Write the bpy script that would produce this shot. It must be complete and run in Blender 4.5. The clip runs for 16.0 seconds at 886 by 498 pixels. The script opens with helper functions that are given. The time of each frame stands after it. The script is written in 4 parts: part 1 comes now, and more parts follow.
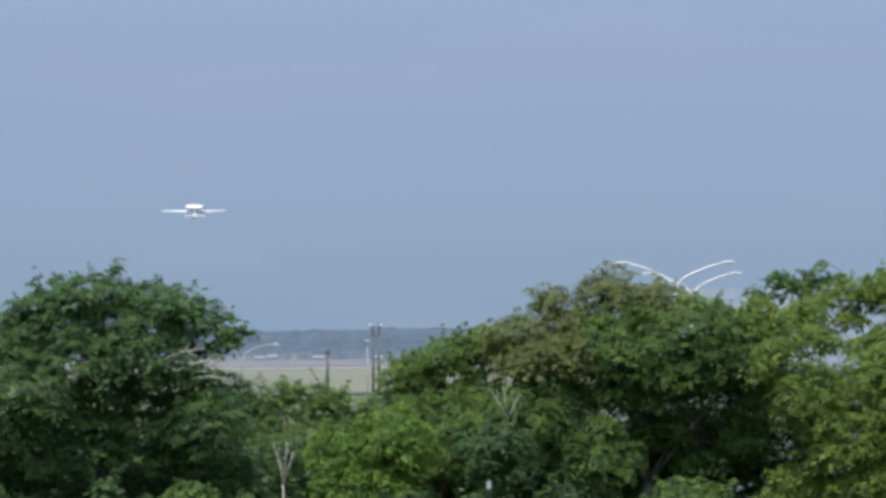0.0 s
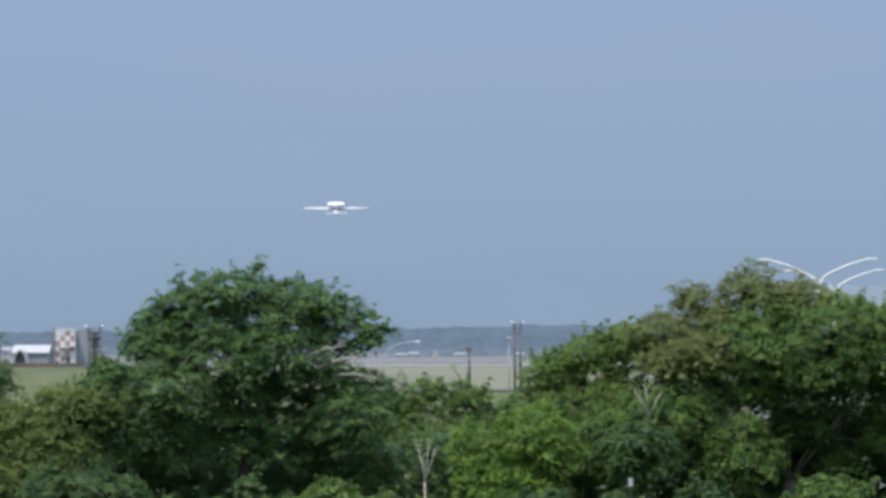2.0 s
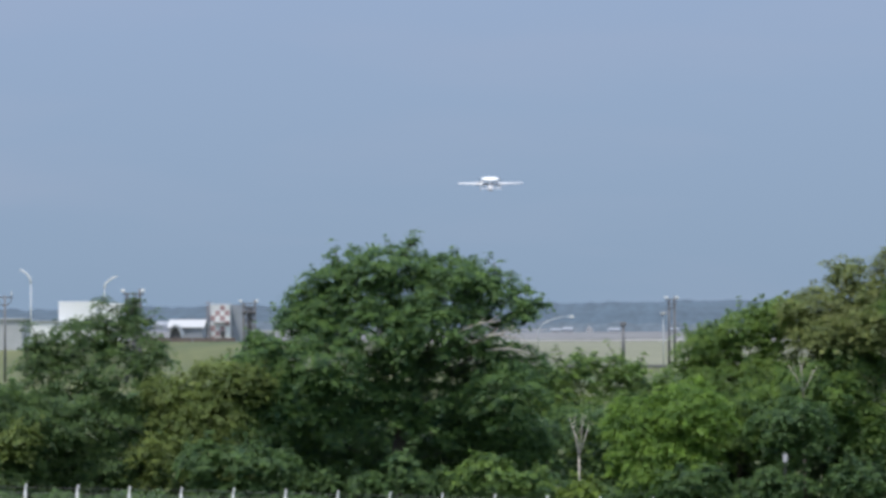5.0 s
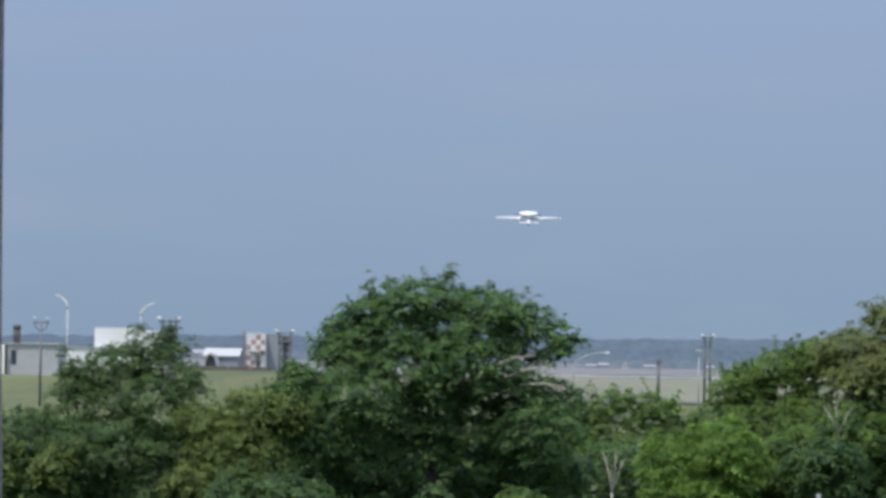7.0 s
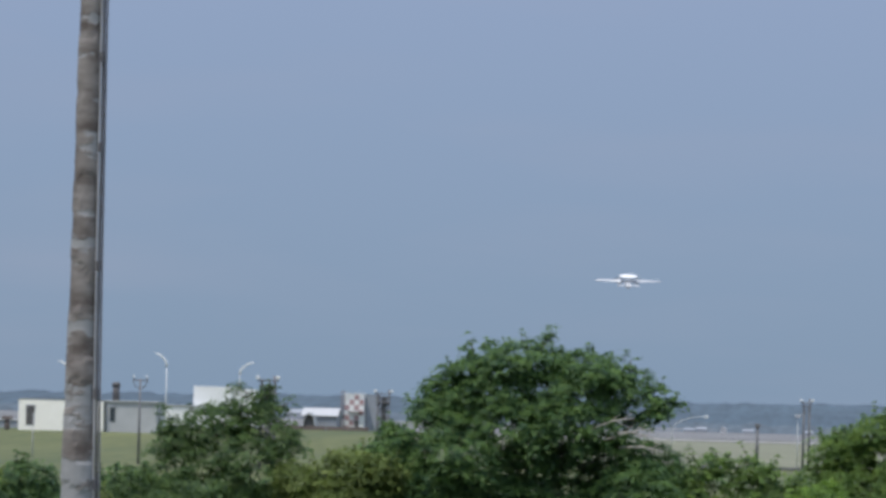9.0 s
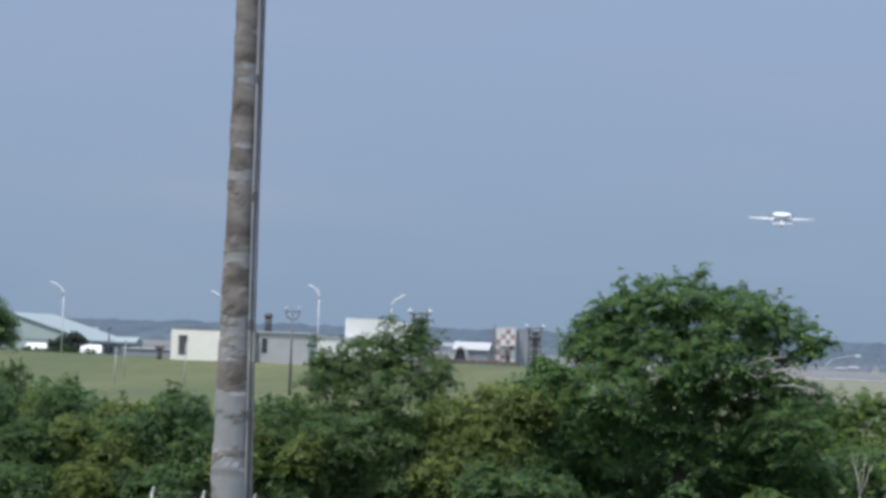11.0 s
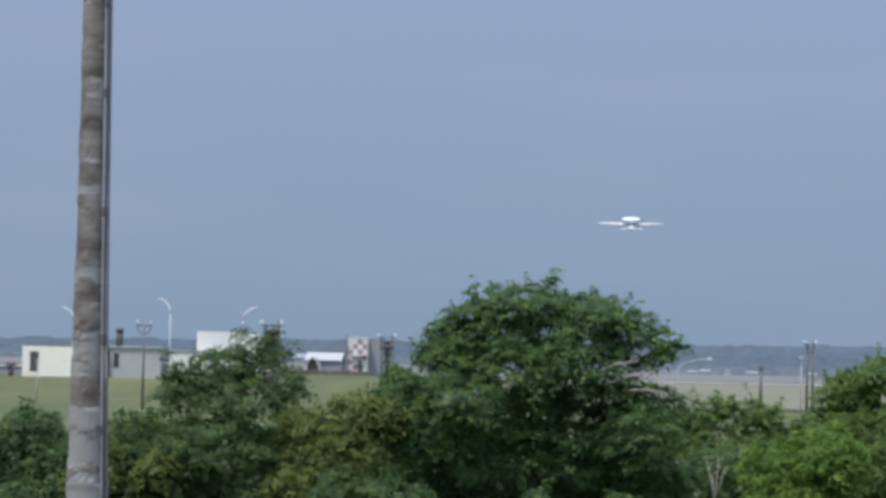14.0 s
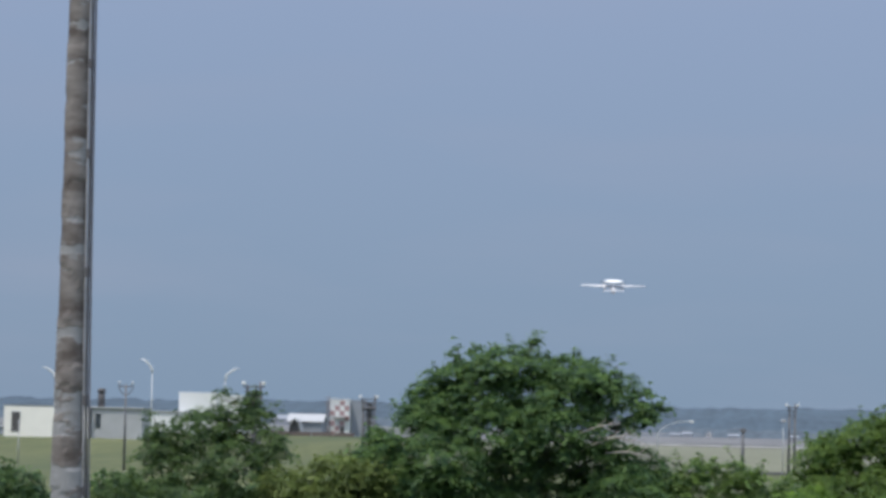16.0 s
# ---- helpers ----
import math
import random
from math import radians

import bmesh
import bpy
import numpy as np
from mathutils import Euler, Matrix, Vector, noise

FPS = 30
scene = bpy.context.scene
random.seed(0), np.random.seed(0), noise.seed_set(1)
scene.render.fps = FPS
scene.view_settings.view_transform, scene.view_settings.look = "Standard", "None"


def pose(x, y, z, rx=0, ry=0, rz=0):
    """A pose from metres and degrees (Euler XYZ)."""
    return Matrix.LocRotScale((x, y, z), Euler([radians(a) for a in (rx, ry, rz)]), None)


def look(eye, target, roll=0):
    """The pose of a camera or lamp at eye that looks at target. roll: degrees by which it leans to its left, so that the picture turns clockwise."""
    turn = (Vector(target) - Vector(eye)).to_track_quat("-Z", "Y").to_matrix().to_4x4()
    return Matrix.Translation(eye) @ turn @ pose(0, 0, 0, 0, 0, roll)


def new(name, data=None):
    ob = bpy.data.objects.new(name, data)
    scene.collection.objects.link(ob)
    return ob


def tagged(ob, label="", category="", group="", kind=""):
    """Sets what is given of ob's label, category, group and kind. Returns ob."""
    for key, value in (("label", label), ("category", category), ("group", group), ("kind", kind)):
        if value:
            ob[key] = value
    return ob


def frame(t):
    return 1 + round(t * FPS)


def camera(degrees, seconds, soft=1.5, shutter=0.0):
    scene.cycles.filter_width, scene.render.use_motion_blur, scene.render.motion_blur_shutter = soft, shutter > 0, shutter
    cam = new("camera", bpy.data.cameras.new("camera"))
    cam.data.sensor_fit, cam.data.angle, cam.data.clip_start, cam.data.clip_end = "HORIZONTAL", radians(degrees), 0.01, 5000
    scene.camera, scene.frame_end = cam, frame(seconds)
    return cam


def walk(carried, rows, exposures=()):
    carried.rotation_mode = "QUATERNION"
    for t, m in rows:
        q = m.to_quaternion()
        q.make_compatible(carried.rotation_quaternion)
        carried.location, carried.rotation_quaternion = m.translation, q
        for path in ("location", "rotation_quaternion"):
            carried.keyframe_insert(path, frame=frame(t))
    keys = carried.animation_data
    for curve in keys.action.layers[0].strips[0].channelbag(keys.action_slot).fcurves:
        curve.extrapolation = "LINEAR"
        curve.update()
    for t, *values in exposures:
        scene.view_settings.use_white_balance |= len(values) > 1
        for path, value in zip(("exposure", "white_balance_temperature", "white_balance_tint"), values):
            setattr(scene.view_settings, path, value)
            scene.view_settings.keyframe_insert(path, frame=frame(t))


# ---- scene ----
# ---------------- camera: one standpoint on a terrace, panning by hand ----------------
cam = camera(12.0, 16.0, soft=3.6)
EYE = 8.4
TURNS = [
    (0.0, 1.492, 1.365, -0.369), (0.5, 1.902, 0.973, -0.235), (1.0, 0.798, 0.823, -0.213), (1.5, 0.0, 0.822, -0.4),
    (2.0, -0.433, 1.337, -0.324), (2.5, -0.665, 2.086, -0.514), (3.0, -0.96, 2.152, -0.867), (3.5, -1.599, 1.976, -1.153),
    (4.0, -1.808, 1.49, -0.584), (4.5, -2.211, 1.219, -0.392), (4.7, -2.403, 1.011, -0.41), (6.8, -3.002, 1.344, 0.787),
    (7.0, -3.039, 1.457, 0.861), (7.5, -3.52, 1.519, 1.065), (8.0, -3.531, 1.633, 1.448), (8.5, -3.788, 2.076, 1.576),
    (9.0, -4.412, 2.267, 1.497), (9.5, -5.626, 1.636, 1.773), (9.7, -5.834, 1.525, 1.956), (11.8, -6.831, 1.303, 1.984),
    (12.0, -6.789, 1.454, 1.778), (12.5, -6.404, 1.678, 1.508), (13.0, -5.754, 1.657, 1.231), (13.5, -4.917, 1.563, 1.159),
    (14.0, -4.429, 1.504, 1.168), (14.5, -4.274, 1.689, 1.346), (15.0, -4.046, 1.861, 1.321), (15.5, -4.034, 2.02, 1.338),
    (16.0, -4.209, 2.346, 1.362),
]
SWAY = -0.045          # the holder leans a little to the left in the second half
walk(cam, [(t, pose(SWAY if t > 10 else 0.0, 0, EYE, 90 + pitch, 0, -right) @ pose(0, 0, 0, 0, 0, roll)) for t, right, pitch, roll in TURNS],
     [(0.0, 0.04), (0.5, 0.03), (1.0, 0.13), (1.5, 0.14), (2.0, 0.03), (2.5, -0.10), (3.0, -0.16), (3.5, -0.15), (4.0, -0.04), (4.5, 0.03), (7.0, -0.03), (8.0, -0.04), (9.0, -0.18), (9.5, -0.04), (12.0, -0.01),
      (12.5, -0.07), (15.0, -0.12), (16.0, -0.18)])

# ---------------- light ----------------
SUN_ELEV, SUN_AZ = 66.0, 218.0          # azimuth clockwise from +y: behind the camera, to its left
world = bpy.data.worlds.new("sky")
scene.world = world
world.use_nodes = True
wn = world.node_tree
for n in list(wn.nodes):
    wn.nodes.remove(n)
sky = wn.nodes.new("ShaderNodeTexSky")
sky.sky_type, sky.sun_disc = "NISHITA", False
sky.sun_elevation, sky.sun_rotation = radians(SUN_ELEV), radians(SUN_AZ)
sky.air_density, sky.dust_density, sky.ozone_density = 1.0, 0.3, 4.0
gain = wn.nodes.new("ShaderNodeMix")
gain.data_type, gain.blend_type = "RGBA", "MULTIPLY"
gain.inputs["Factor"].default_value = 1.0
gain.inputs["B"].default_value = (0.060, 0.060, 0.060, 1)
haze = wn.nodes.new("ShaderNodeMix")
haze.data_type = "RGBA"
haze.inputs["Factor"].default_value = 0.86
haze.inputs["B"].default_value = (0.27, 0.385, 0.58, 1)
coord = wn.nodes.new("ShaderNodeTexCoord")
split = wn.nodes.new("ShaderNodeSeparateXYZ")
rise = wn.nodes.new("ShaderNodeValToRGB")
rise.color_ramp.elements[0].position, rise.color_ramp.elements[1].position = 0.0, 0.10
rise.color_ramp.elements[0].color, rise.color_ramp.elements[1].color = (0.235, 0.350, 0.520, 1), (0.335, 0.432, 0.645, 1)
rise.color_ramp.elements.new(0.55).color = (1.02, 1.20, 1.55, 1)
wn.links.new(coord.outputs["Generated"], split.inputs[0])
wn.links.new(split.outputs["Z"], rise.inputs["Fac"])
stretch = wn.nodes.new("ShaderNodeMapping")
stretch.inputs["Scale"].default_value = (5, 5, 26)
wisp = wn.nodes.new("ShaderNodeTexNoise")
wisp.inputs["Scale"].default_value, wisp.inputs["Detail"].default_value = 1.6, 4
thin = wn.nodes.new("ShaderNodeMapRange")
thin.inputs["From Min"].default_value, thin.inputs["From Max"].default_value = 0.48, 0.8
thin.inputs["To Max"].default_value = 0.30
veil = wn.nodes.new("ShaderNodeMix")
veil.data_type = "RGBA"
veil.inputs["B"].default_value = (0.40, 0.44, 0.60, 1)
wn.links.new(coord.outputs["Generated"], stretch.inputs["Vector"])
wn.links.new(stretch.outputs[0], wisp.inputs["Vector"])
wn.links.new(wisp.outputs["Fac"], thin.inputs["Value"])
wn.links.new(thin.outputs[0], veil.inputs["Factor"])
wn.links.new(rise.outputs["Color"], veil.inputs["A"])
wn.links.new(veil.outputs["Result"], haze.inputs["B"])
bg = wn.nodes.new("ShaderNodeBackground")
wout = wn.nodes.new("ShaderNodeOutputWorld")
wn.links.new(sky.outputs[0], gain.inputs["A"])
wn.links.new(gain.outputs["Result"], haze.inputs["A"])
wn.links.new(haze.outputs["Result"], bg.inputs["Color"])
wn.links.new(bg.outputs[0], wout.inputs[0])

sun = new("sun", bpy.data.lights.new("sun", "SUN"))
sun.data.energy, sun.data.angle, sun.data.color = 3.35, radians(0.6), (1.0, 0.95, 0.86)
se, sa = radians(SUN_ELEV), radians(SUN_AZ)
sun_from = Vector((math.sin(sa) * math.cos(se), math.cos(sa) * math.cos(se), math.sin(se)))
sun.matrix_world = look(sun_from * 100, (0, 0, 0))

# ---------------- materials ----------------
def mat(name, col, rough=0.7, metal=0.0, var=0.12, scale=3.0, bump=0.0, fine=40.0):
    """Painted or plain surface with stains at two scales and a little relief."""
    m = bpy.data.materials.new(name)
    m.use_nodes = True
    nt = m.node_tree
    b = nt.nodes["Principled BSDF"]
    b.inputs["Roughness"].default_value, b.inputs["Metallic"].default_value = rough, metal
    tc = nt.nodes.new("ShaderNodeTexCoord")
    n1, n2 = nt.nodes.new("ShaderNodeTexNoise"), nt.nodes.new("ShaderNodeTexNoise")
    n1.inputs["Scale"].default_value, n1.inputs["Detail"].default_value = scale, 5
    n2.inputs["Scale"].default_value, n2.inputs["Detail"].default_value = fine, 3
    add = nt.nodes.new("ShaderNodeMath")
    add.operation = "ADD"
    ramp = nt.nodes.new("ShaderNodeValToRGB")
    ramp.color_ramp.elements[0].position, ramp.color_ramp.elements[1].position = 0.7, 1.3
    ramp.color_ramp.elements[1].position = 1.0
    half = nt.nodes.new("ShaderNodeMath")
    half.operation, half.inputs[1].default_value = "MULTIPLY", 0.75
    lo, hi = [max(0.0, c * (1 - var)) for c in col], [min(1.0, c * (1 + var)) for c in col]
    ramp.color_ramp.elements[0].color, ramp.color_ramp.elements[1].color = (*lo, 1), (*hi, 1)
    ramp.color_ramp.elements[0].position = 0.5
    for n in (n1, n2):
        nt.links.new(tc.outputs["Object"], n.inputs["Vector"])
    nt.links.new(n1.outputs["Fac"], add.inputs[0])
    nt.links.new(n2.outputs["Fac"], add.inputs[1])
    nt.links.new(add.outputs[0], half.inputs[0])
    nt.links.new(half.outputs[0], ramp.inputs["Fac"])
    nt.links.new(ramp.outputs["Color"], b.inputs["Base Color"])
    if bump:
        bp = nt.nodes.new("ShaderNodeBump")
        bp.inputs["Strength"].default_value, bp.inputs["Distance"].default_value = bump, 0.02
        nt.links.new(n2.outputs["Fac"], bp.inputs["Height"])
        nt.links.new(bp.outputs[0], b.inputs["Normal"])
    return m


def leaf_mat(name, dark, light, dry=(0.20, 0.17, 0.06), dryness=0.0, through_leaf=0.52):
    """Foliage: every leaf has its own green, whole boughs lean lighter or darker; light comes through."""
    m = bpy.data.materials.new(name)
    m.use_nodes = True
    nt = m.node_tree
    b = nt.nodes["Principled BSDF"]
    b.inputs["Roughness"].default_value = 0.55
    b.inputs["Specular IOR Level"].default_value = 0.35
    geo, tc = nt.nodes.new("ShaderNodeNewGeometry"), nt.nodes.new("ShaderNodeTexCoord")
    n1 = nt.nodes.new("ShaderNodeTexNoise")
    n1.inputs["Scale"].default_value, n1.inputs["Detail"].default_value = 1.7, 3
    flat = nt.nodes.new("ShaderNodeMapping")
    flat.inputs["Scale"].default_value = (1, 1, 2.0)
    nt.links.new(tc.outputs["Object"], flat.inputs["Vector"])
    nt.links.new(flat.outputs[0], n1.inputs["Vector"])
    mixf = nt.nodes.new("ShaderNodeMath")
    mixf.operation = "MULTIPLY_ADD"
    mixf.inputs[1].default_value, mixf.inputs[2].default_value = 0.2, -0.1
    nt.links.new(geo.outputs["Random Per Island"], mixf.inputs[0])
    add = nt.nodes.new("ShaderNodeMath")
    add.operation = "ADD"
    nt.links.new(mixf.outputs[0], add.inputs[0])
    nt.links.new(n1.outputs["Fac"], add.inputs[1])
    ramp = nt.nodes.new("ShaderNodeValToRGB")
    ramp.color_ramp.elements[0].position, ramp.color_ramp.elements[1].position = 0.32, 0.70
    ramp.color_ramp.elements[0].color, ramp.color_ramp.elements[1].color = (*dark, 1), (*light, 1)
    nt.links.new(add.outputs[0], ramp.inputs["Fac"])
    n2 = nt.nodes.new("ShaderNodeTexNoise")
    n2.inputs["Scale"].default_value, n2.inputs["Detail"].default_value = 0.8, 2
    nt.links.new(tc.outputs["Object"], n2.inputs["Vector"])
    dr = nt.nodes.new("ShaderNodeMapRange")
    dr.inputs["From Min"].default_value, dr.inputs["From Max"].default_value = 0.5, 0.7
    dr.inputs["To Max"].default_value = dryness
    nt.links.new(n2.outputs["Fac"], dr.inputs["Value"])
    mx = nt.nodes.new("ShaderNodeMix")
    mx.data_type = "RGBA"
    nt.links.new(dr.outputs[0], mx.inputs["Factor"])
    nt.links.new(ramp.outputs["Color"], mx.inputs["A"])
    mx.inputs["B"].default_value = (*dry, 1)
    nt.links.new(mx.outputs["Result"], b.inputs["Base Color"])
    tr = nt.nodes.new("ShaderNodeBsdfTranslucent")
    nt.links.new(mx.outputs["Result"], tr.inputs["Color"])
    ms = nt.nodes.new("ShaderNodeMixShader")
    ms.inputs[0].default_value = through_leaf
    nt.links.new(b.outputs[0], ms.inputs[1])
    nt.links.new(tr.outputs[0], ms.inputs[2])
    nt.links.new(ms.outputs[0], nt.nodes["Material Output"].inputs["Surface"])
    return m


def ground_mat():
    """Meadow: green, straw and olive patches with fine blades' grain."""
    m = bpy.data.materials.new("meadow")
    m.use_nodes = True
    nt = m.node_tree
    b = nt.nodes["Principled BSDF"]
    b.inputs["Roughness"].default_value = 0.9
    tc = nt.nodes.new("ShaderNodeTexCoord")
    n1, n2 = nt.nodes.new("ShaderNodeTexNoise"), nt.nodes.new("ShaderNodeTexNoise")
    n1.inputs["Scale"].default_value, n1.inputs["Detail"].default_value = 0.045, 6
    n1.inputs["Roughness"].default_value = 0.62
    n2.inputs["Scale"].default_value, n2.inputs["Detail"].default_value = 0.9, 4
    ramp = nt.nodes.new("ShaderNodeValToRGB")
    e = ramp.color_ramp.elements
    e[0].position, e[1].position = 0.3, 0.72
    e[0].color, e[1].color = (0.038, 0.064, 0.018, 1), (0.126, 0.134, 0.044, 1)
    k = e.new(0.5)
    k.color = (0.076, 0.088, 0.024, 1)
    mul = nt.nodes.new("ShaderNodeMath")
    mul.operation, mul.inputs[1].default_value, mul.inputs[2].default_value = "MULTIPLY_ADD", 0.36, -0.18
    add = nt.nodes.new("ShaderNodeMath")
    lie = nt.nodes.new("ShaderNodeMapping")
    lie.inputs["Scale"].default_value = (1, 0.11, 1)
    nt.links.new(tc.outputs["Object"], lie.inputs["Vector"])
    for n in (n1, n2):
        nt.links.new(lie.outputs[0], n.inputs["Vector"])
    nt.links.new(n2.outputs["Fac"], mul.inputs[0])
    nt.links.new(n1.outputs["Fac"], add.inputs[0])
    nt.links.new(mul.outputs[0], add.inputs[1])
    nt.links.new(add.outputs[0], ramp.inputs["Fac"])
    nt.links.new(ramp.outputs["Color"], b.inputs["Base Color"])
    return m


def pole_mat():
    """Weathered pole: pale grey under brown-grey scale that comes off in ragged patches, more of it higher up."""
    m = bpy.data.materials.new("weathered_pole")
    m.use_nodes = True
    nt = m.node_tree
    b = nt.nodes["Principled BSDF"]
    b.inputs["Roughness"].default_value = 0.85
    tc, sep = nt.nodes.new("ShaderNodeTexCoord"), nt.nodes.new("ShaderNodeSeparateXYZ")
    nt.links.new(tc.outputs["Object"], sep.inputs[0])

    def grain(scale, stretch, detail, rough=0.55):
        mp, n = nt.nodes.new("ShaderNodeMapping"), nt.nodes.new("ShaderNodeTexNoise")
        mp.inputs["Scale"].default_value = stretch
        n.inputs["Scale"].default_value, n.inputs["Detail"].default_value, n.inputs["Roughness"].default_value = scale, detail, rough
        nt.links.new(tc.outputs["Object"], mp.inputs["Vector"])
        nt.links.new(mp.outputs[0], n.inputs["Vector"])
        return n.outputs["Fac"]

    def blend(fac, a, c):
        mx = nt.nodes.new("ShaderNodeMix")
        mx.data_type = "RGBA"
        nt.links.new(fac, mx.inputs["Factor"])
        for sock, v in (("A", a), ("B", c)):
            if isinstance(v, tuple):
                mx.inputs[sock].default_value = (*v, 1)
            else:
                nt.links.new(v, mx.inputs[sock])
        return mx.outputs["Result"]

    def span(v, lo, hi, to0=0.0, to1=1.0):
        r = nt.nodes.new("ShaderNodeMapRange")
        r.inputs["From Min"].default_value, r.inputs["From Max"].default_value = lo, hi
        r.inputs["To Min"].default_value, r.inputs["To Max"].default_value = to0, to1
        nt.links.new(v, r.inputs["Value"])
        return r.outputs[0]

    def plus(a, c):
        n = nt.nodes.new("ShaderNodeMath")
        nt.links.new(a, n.inputs[0])
        nt.links.new(c, n.inputs[1])
        return n.outputs[0]

    fine = grain(9.0, (1, 1, 1.6), 5, 0.65)
    scale = plus(grain(3.4, (0.42, 0.42, 1.0), 4, 0.62), span(sep.outputs["Z"], 6.0, 9.6, -0.15, 0.075))
    patch = span(scale, 0.475, 0.515)
    stain = span(grain(4.6, (0.55, 0.55, 1.2), 4, 0.6), 0.34, 0.66)
    pale = blend(fine, (0.235, 0.232, 0.238), (0.330, 0.325, 0.332))
    brown = blend(stain, (0.098, 0.078, 0.070), (0.250, 0.224, 0.212))
    ring = span(grain(3.1, (0.12, 0.12, 1.5), 2), 0.60, 0.66, 0.0, 0.45)
    nt.links.new(blend(ring, blend(patch, pale, brown), (0.135, 0.115, 0.105)), b.inputs["Base Color"])
    bp = nt.nodes.new("ShaderNodeBump")
    bp.inputs["Strength"].default_value, bp.inputs["Distance"].default_value = 0.35, 0.02
    nt.links.new(plus(patch, fine), bp.inputs["Height"])
    nt.links.new(bp.outputs[0], b.inputs["Normal"])
    return m


def far_mat(name, col, var, scale):
    """Land with haze painted into its colour: woods in soft clumps, as tall as they are wide."""
    m = mat(name, col, 1.0, var=var, scale=scale, fine=scale * 4)
    nt = m.node_tree
    tc = next(n for n in nt.nodes if n.bl_idname == "ShaderNodeTexCoord")
    mp = nt.nodes.new("ShaderNodeMapping")
    mp.inputs["Scale"].default_value = (1, 0.0, 3.0)
    nt.links.new(tc.outputs["Object"], mp.inputs["Vector"])
    for n in [n for n in nt.nodes if n.bl_idname == "ShaderNodeTexNoise"]:
        nt.links.new(mp.outputs[0], n.inputs["Vector"])
    return m


M_GROUND, M_POLE = ground_mat(), pole_mat()
M_LEAF_DEEP = leaf_mat("leaves_deep", (0.048, 0.112, 0.057), (0.200, 0.325, 0.090))
M_LEAF_FRESH = leaf_mat("leaves_fresh", (0.070, 0.142, 0.041), (0.248, 0.364, 0.079))
M_LEAF_YELLOW = leaf_mat("leaves_yellow", (0.096, 0.164, 0.040), (0.310, 0.415, 0.078), dryness=0.08)
M_LEAF_OLIVE = leaf_mat("leaves_olive", (0.106, 0.148, 0.054), (0.310, 0.355, 0.118), dry=(0.26, 0.25, 0.12), dryness=0.45)
M_LEAF_DULL = leaf_mat("leaves_dull", (0.044, 0.092, 0.042), (0.170, 0.262, 0.078))
M_LEAF_DARK = leaf_mat("leaves_dark", (0.042, 0.094, 0.044), (0.165, 0.268, 0.084))
M_LEAF_PALE = leaf_mat("leaves_pale", (0.084, 0.130, 0.038), (0.265, 0.335, 0.090), dryness=0.12)
M_LEAF_LIME = leaf_mat("leaves_lime", (0.079, 0.165, 0.035), (0.271, 0.417, 0.072))
M_LEAF_MID = leaf_mat("leaves_mid", (0.058, 0.126, 0.048), (0.242, 0.362, 0.082))
# dark leaves greyed and blued: distance haze mixed into the colour
M_LEAF_HAZE = leaf_mat("leaves_haze_tinted_dark", (0.055, 0.078, 0.072), (0.120, 0.155, 0.120))
M_BARK = mat("bark", (0.105, 0.09, 0.072), 0.9, var=0.4, scale=4, bump=0.6)
M_BARK_PALE = mat("pale_bark", (0.46, 0.42, 0.36), 0.85, var=0.25, scale=5, bump=0.4)
M_WHITE = mat("white_paint", (0.78, 0.78, 0.76), 0.5, var=0.06)
M_CREAM = mat("cream_wall", (0.90, 0.87, 0.79), 0.8, var=0.05, scale=0.6, fine=6)
M_GREY = mat("grey_wall", (0.42, 0.43, 0.44), 0.8, var=0.12, scale=0.5, fine=6)
M_DARK = mat("dark_metal", (0.09, 0.085, 0.085), 0.6, var=0.3)
M_DUCT = mat("dark_plastic_duct", (0.085, 0.080, 0.088), 0.6, var=0.3)
M_DUCT_GREY = mat("mauve_grey_conduit", (0.25, 0.232, 0.25), 0.6, var=0.2)
M_DUCT_PALE = mat("pale_grey_cable", (0.34, 0.335, 0.35), 0.6, var=0.2)
M_BROWN = mat("brown_paint", (0.150, 0.118, 0.108), 0.8, var=0.25)
M_GALV = mat("galvanised_steel", (0.50, 0.52, 0.53), 0.55, 0.15, var=0.1)
M_RUST = mat("weathered_steel", (0.160, 0.158, 0.166), 0.7, 0.2, var=0.3)
# red mixed paler and pinker to put the tower's haze into the paint
M_RED = mat("haze_paled_red_paint", (0.43, 0.28, 0.275), 0.6, var=0.15)
M_GLASS = mat("dark_glass", (0.05, 0.06, 0.07), 0.12, var=0.1)
M_ROOF_GREEN = mat("pale_green_sheet_roof", (0.265, 0.32, 0.33), 0.6, var=0.1, scale=0.3)
M_PALE_GREEN = mat("pale_green_wall", (0.41, 0.475, 0.475), 0.7, var=0.08, scale=0.3)
M_ROOF_BLUE = mat("blue_grey_sheet_roof", (0.15, 0.19, 0.23), 0.6, var=0.12, scale=0.4)
M_CONC = mat("runway_concrete", (0.34, 0.33, 0.315), 0.85, var=0.12, scale=0.02, fine=0.4)
M_DRY = mat("dry_grass", (0.160, 0.162, 0.108), 0.95, var=0.22, scale=0.03, fine=0.8)
# far ground's pale grey has distance haze put into the colour
M_APRON = mat("haze_greyed_far_ground", (0.150, 0.148, 0.150), 0.95, var=0.5, scale=0.012, fine=0.05)
M_ASPHALT = mat("asphalt", (0.055, 0.055, 0.057), 0.9, var=0.25, scale=0.3, fine=30, bump=0.3)
M_AIR = mat("light_grey_aircraft_paint", (0.66, 0.66, 0.67), 0.45, var=0.06, scale=0.4, fine=3)
# these two carry distance haze as a blue-grey tint in the colour
M_FAR = mat("haze_tinted_pale_wall", (0.28, 0.30, 0.335), 0.9, var=0.1)
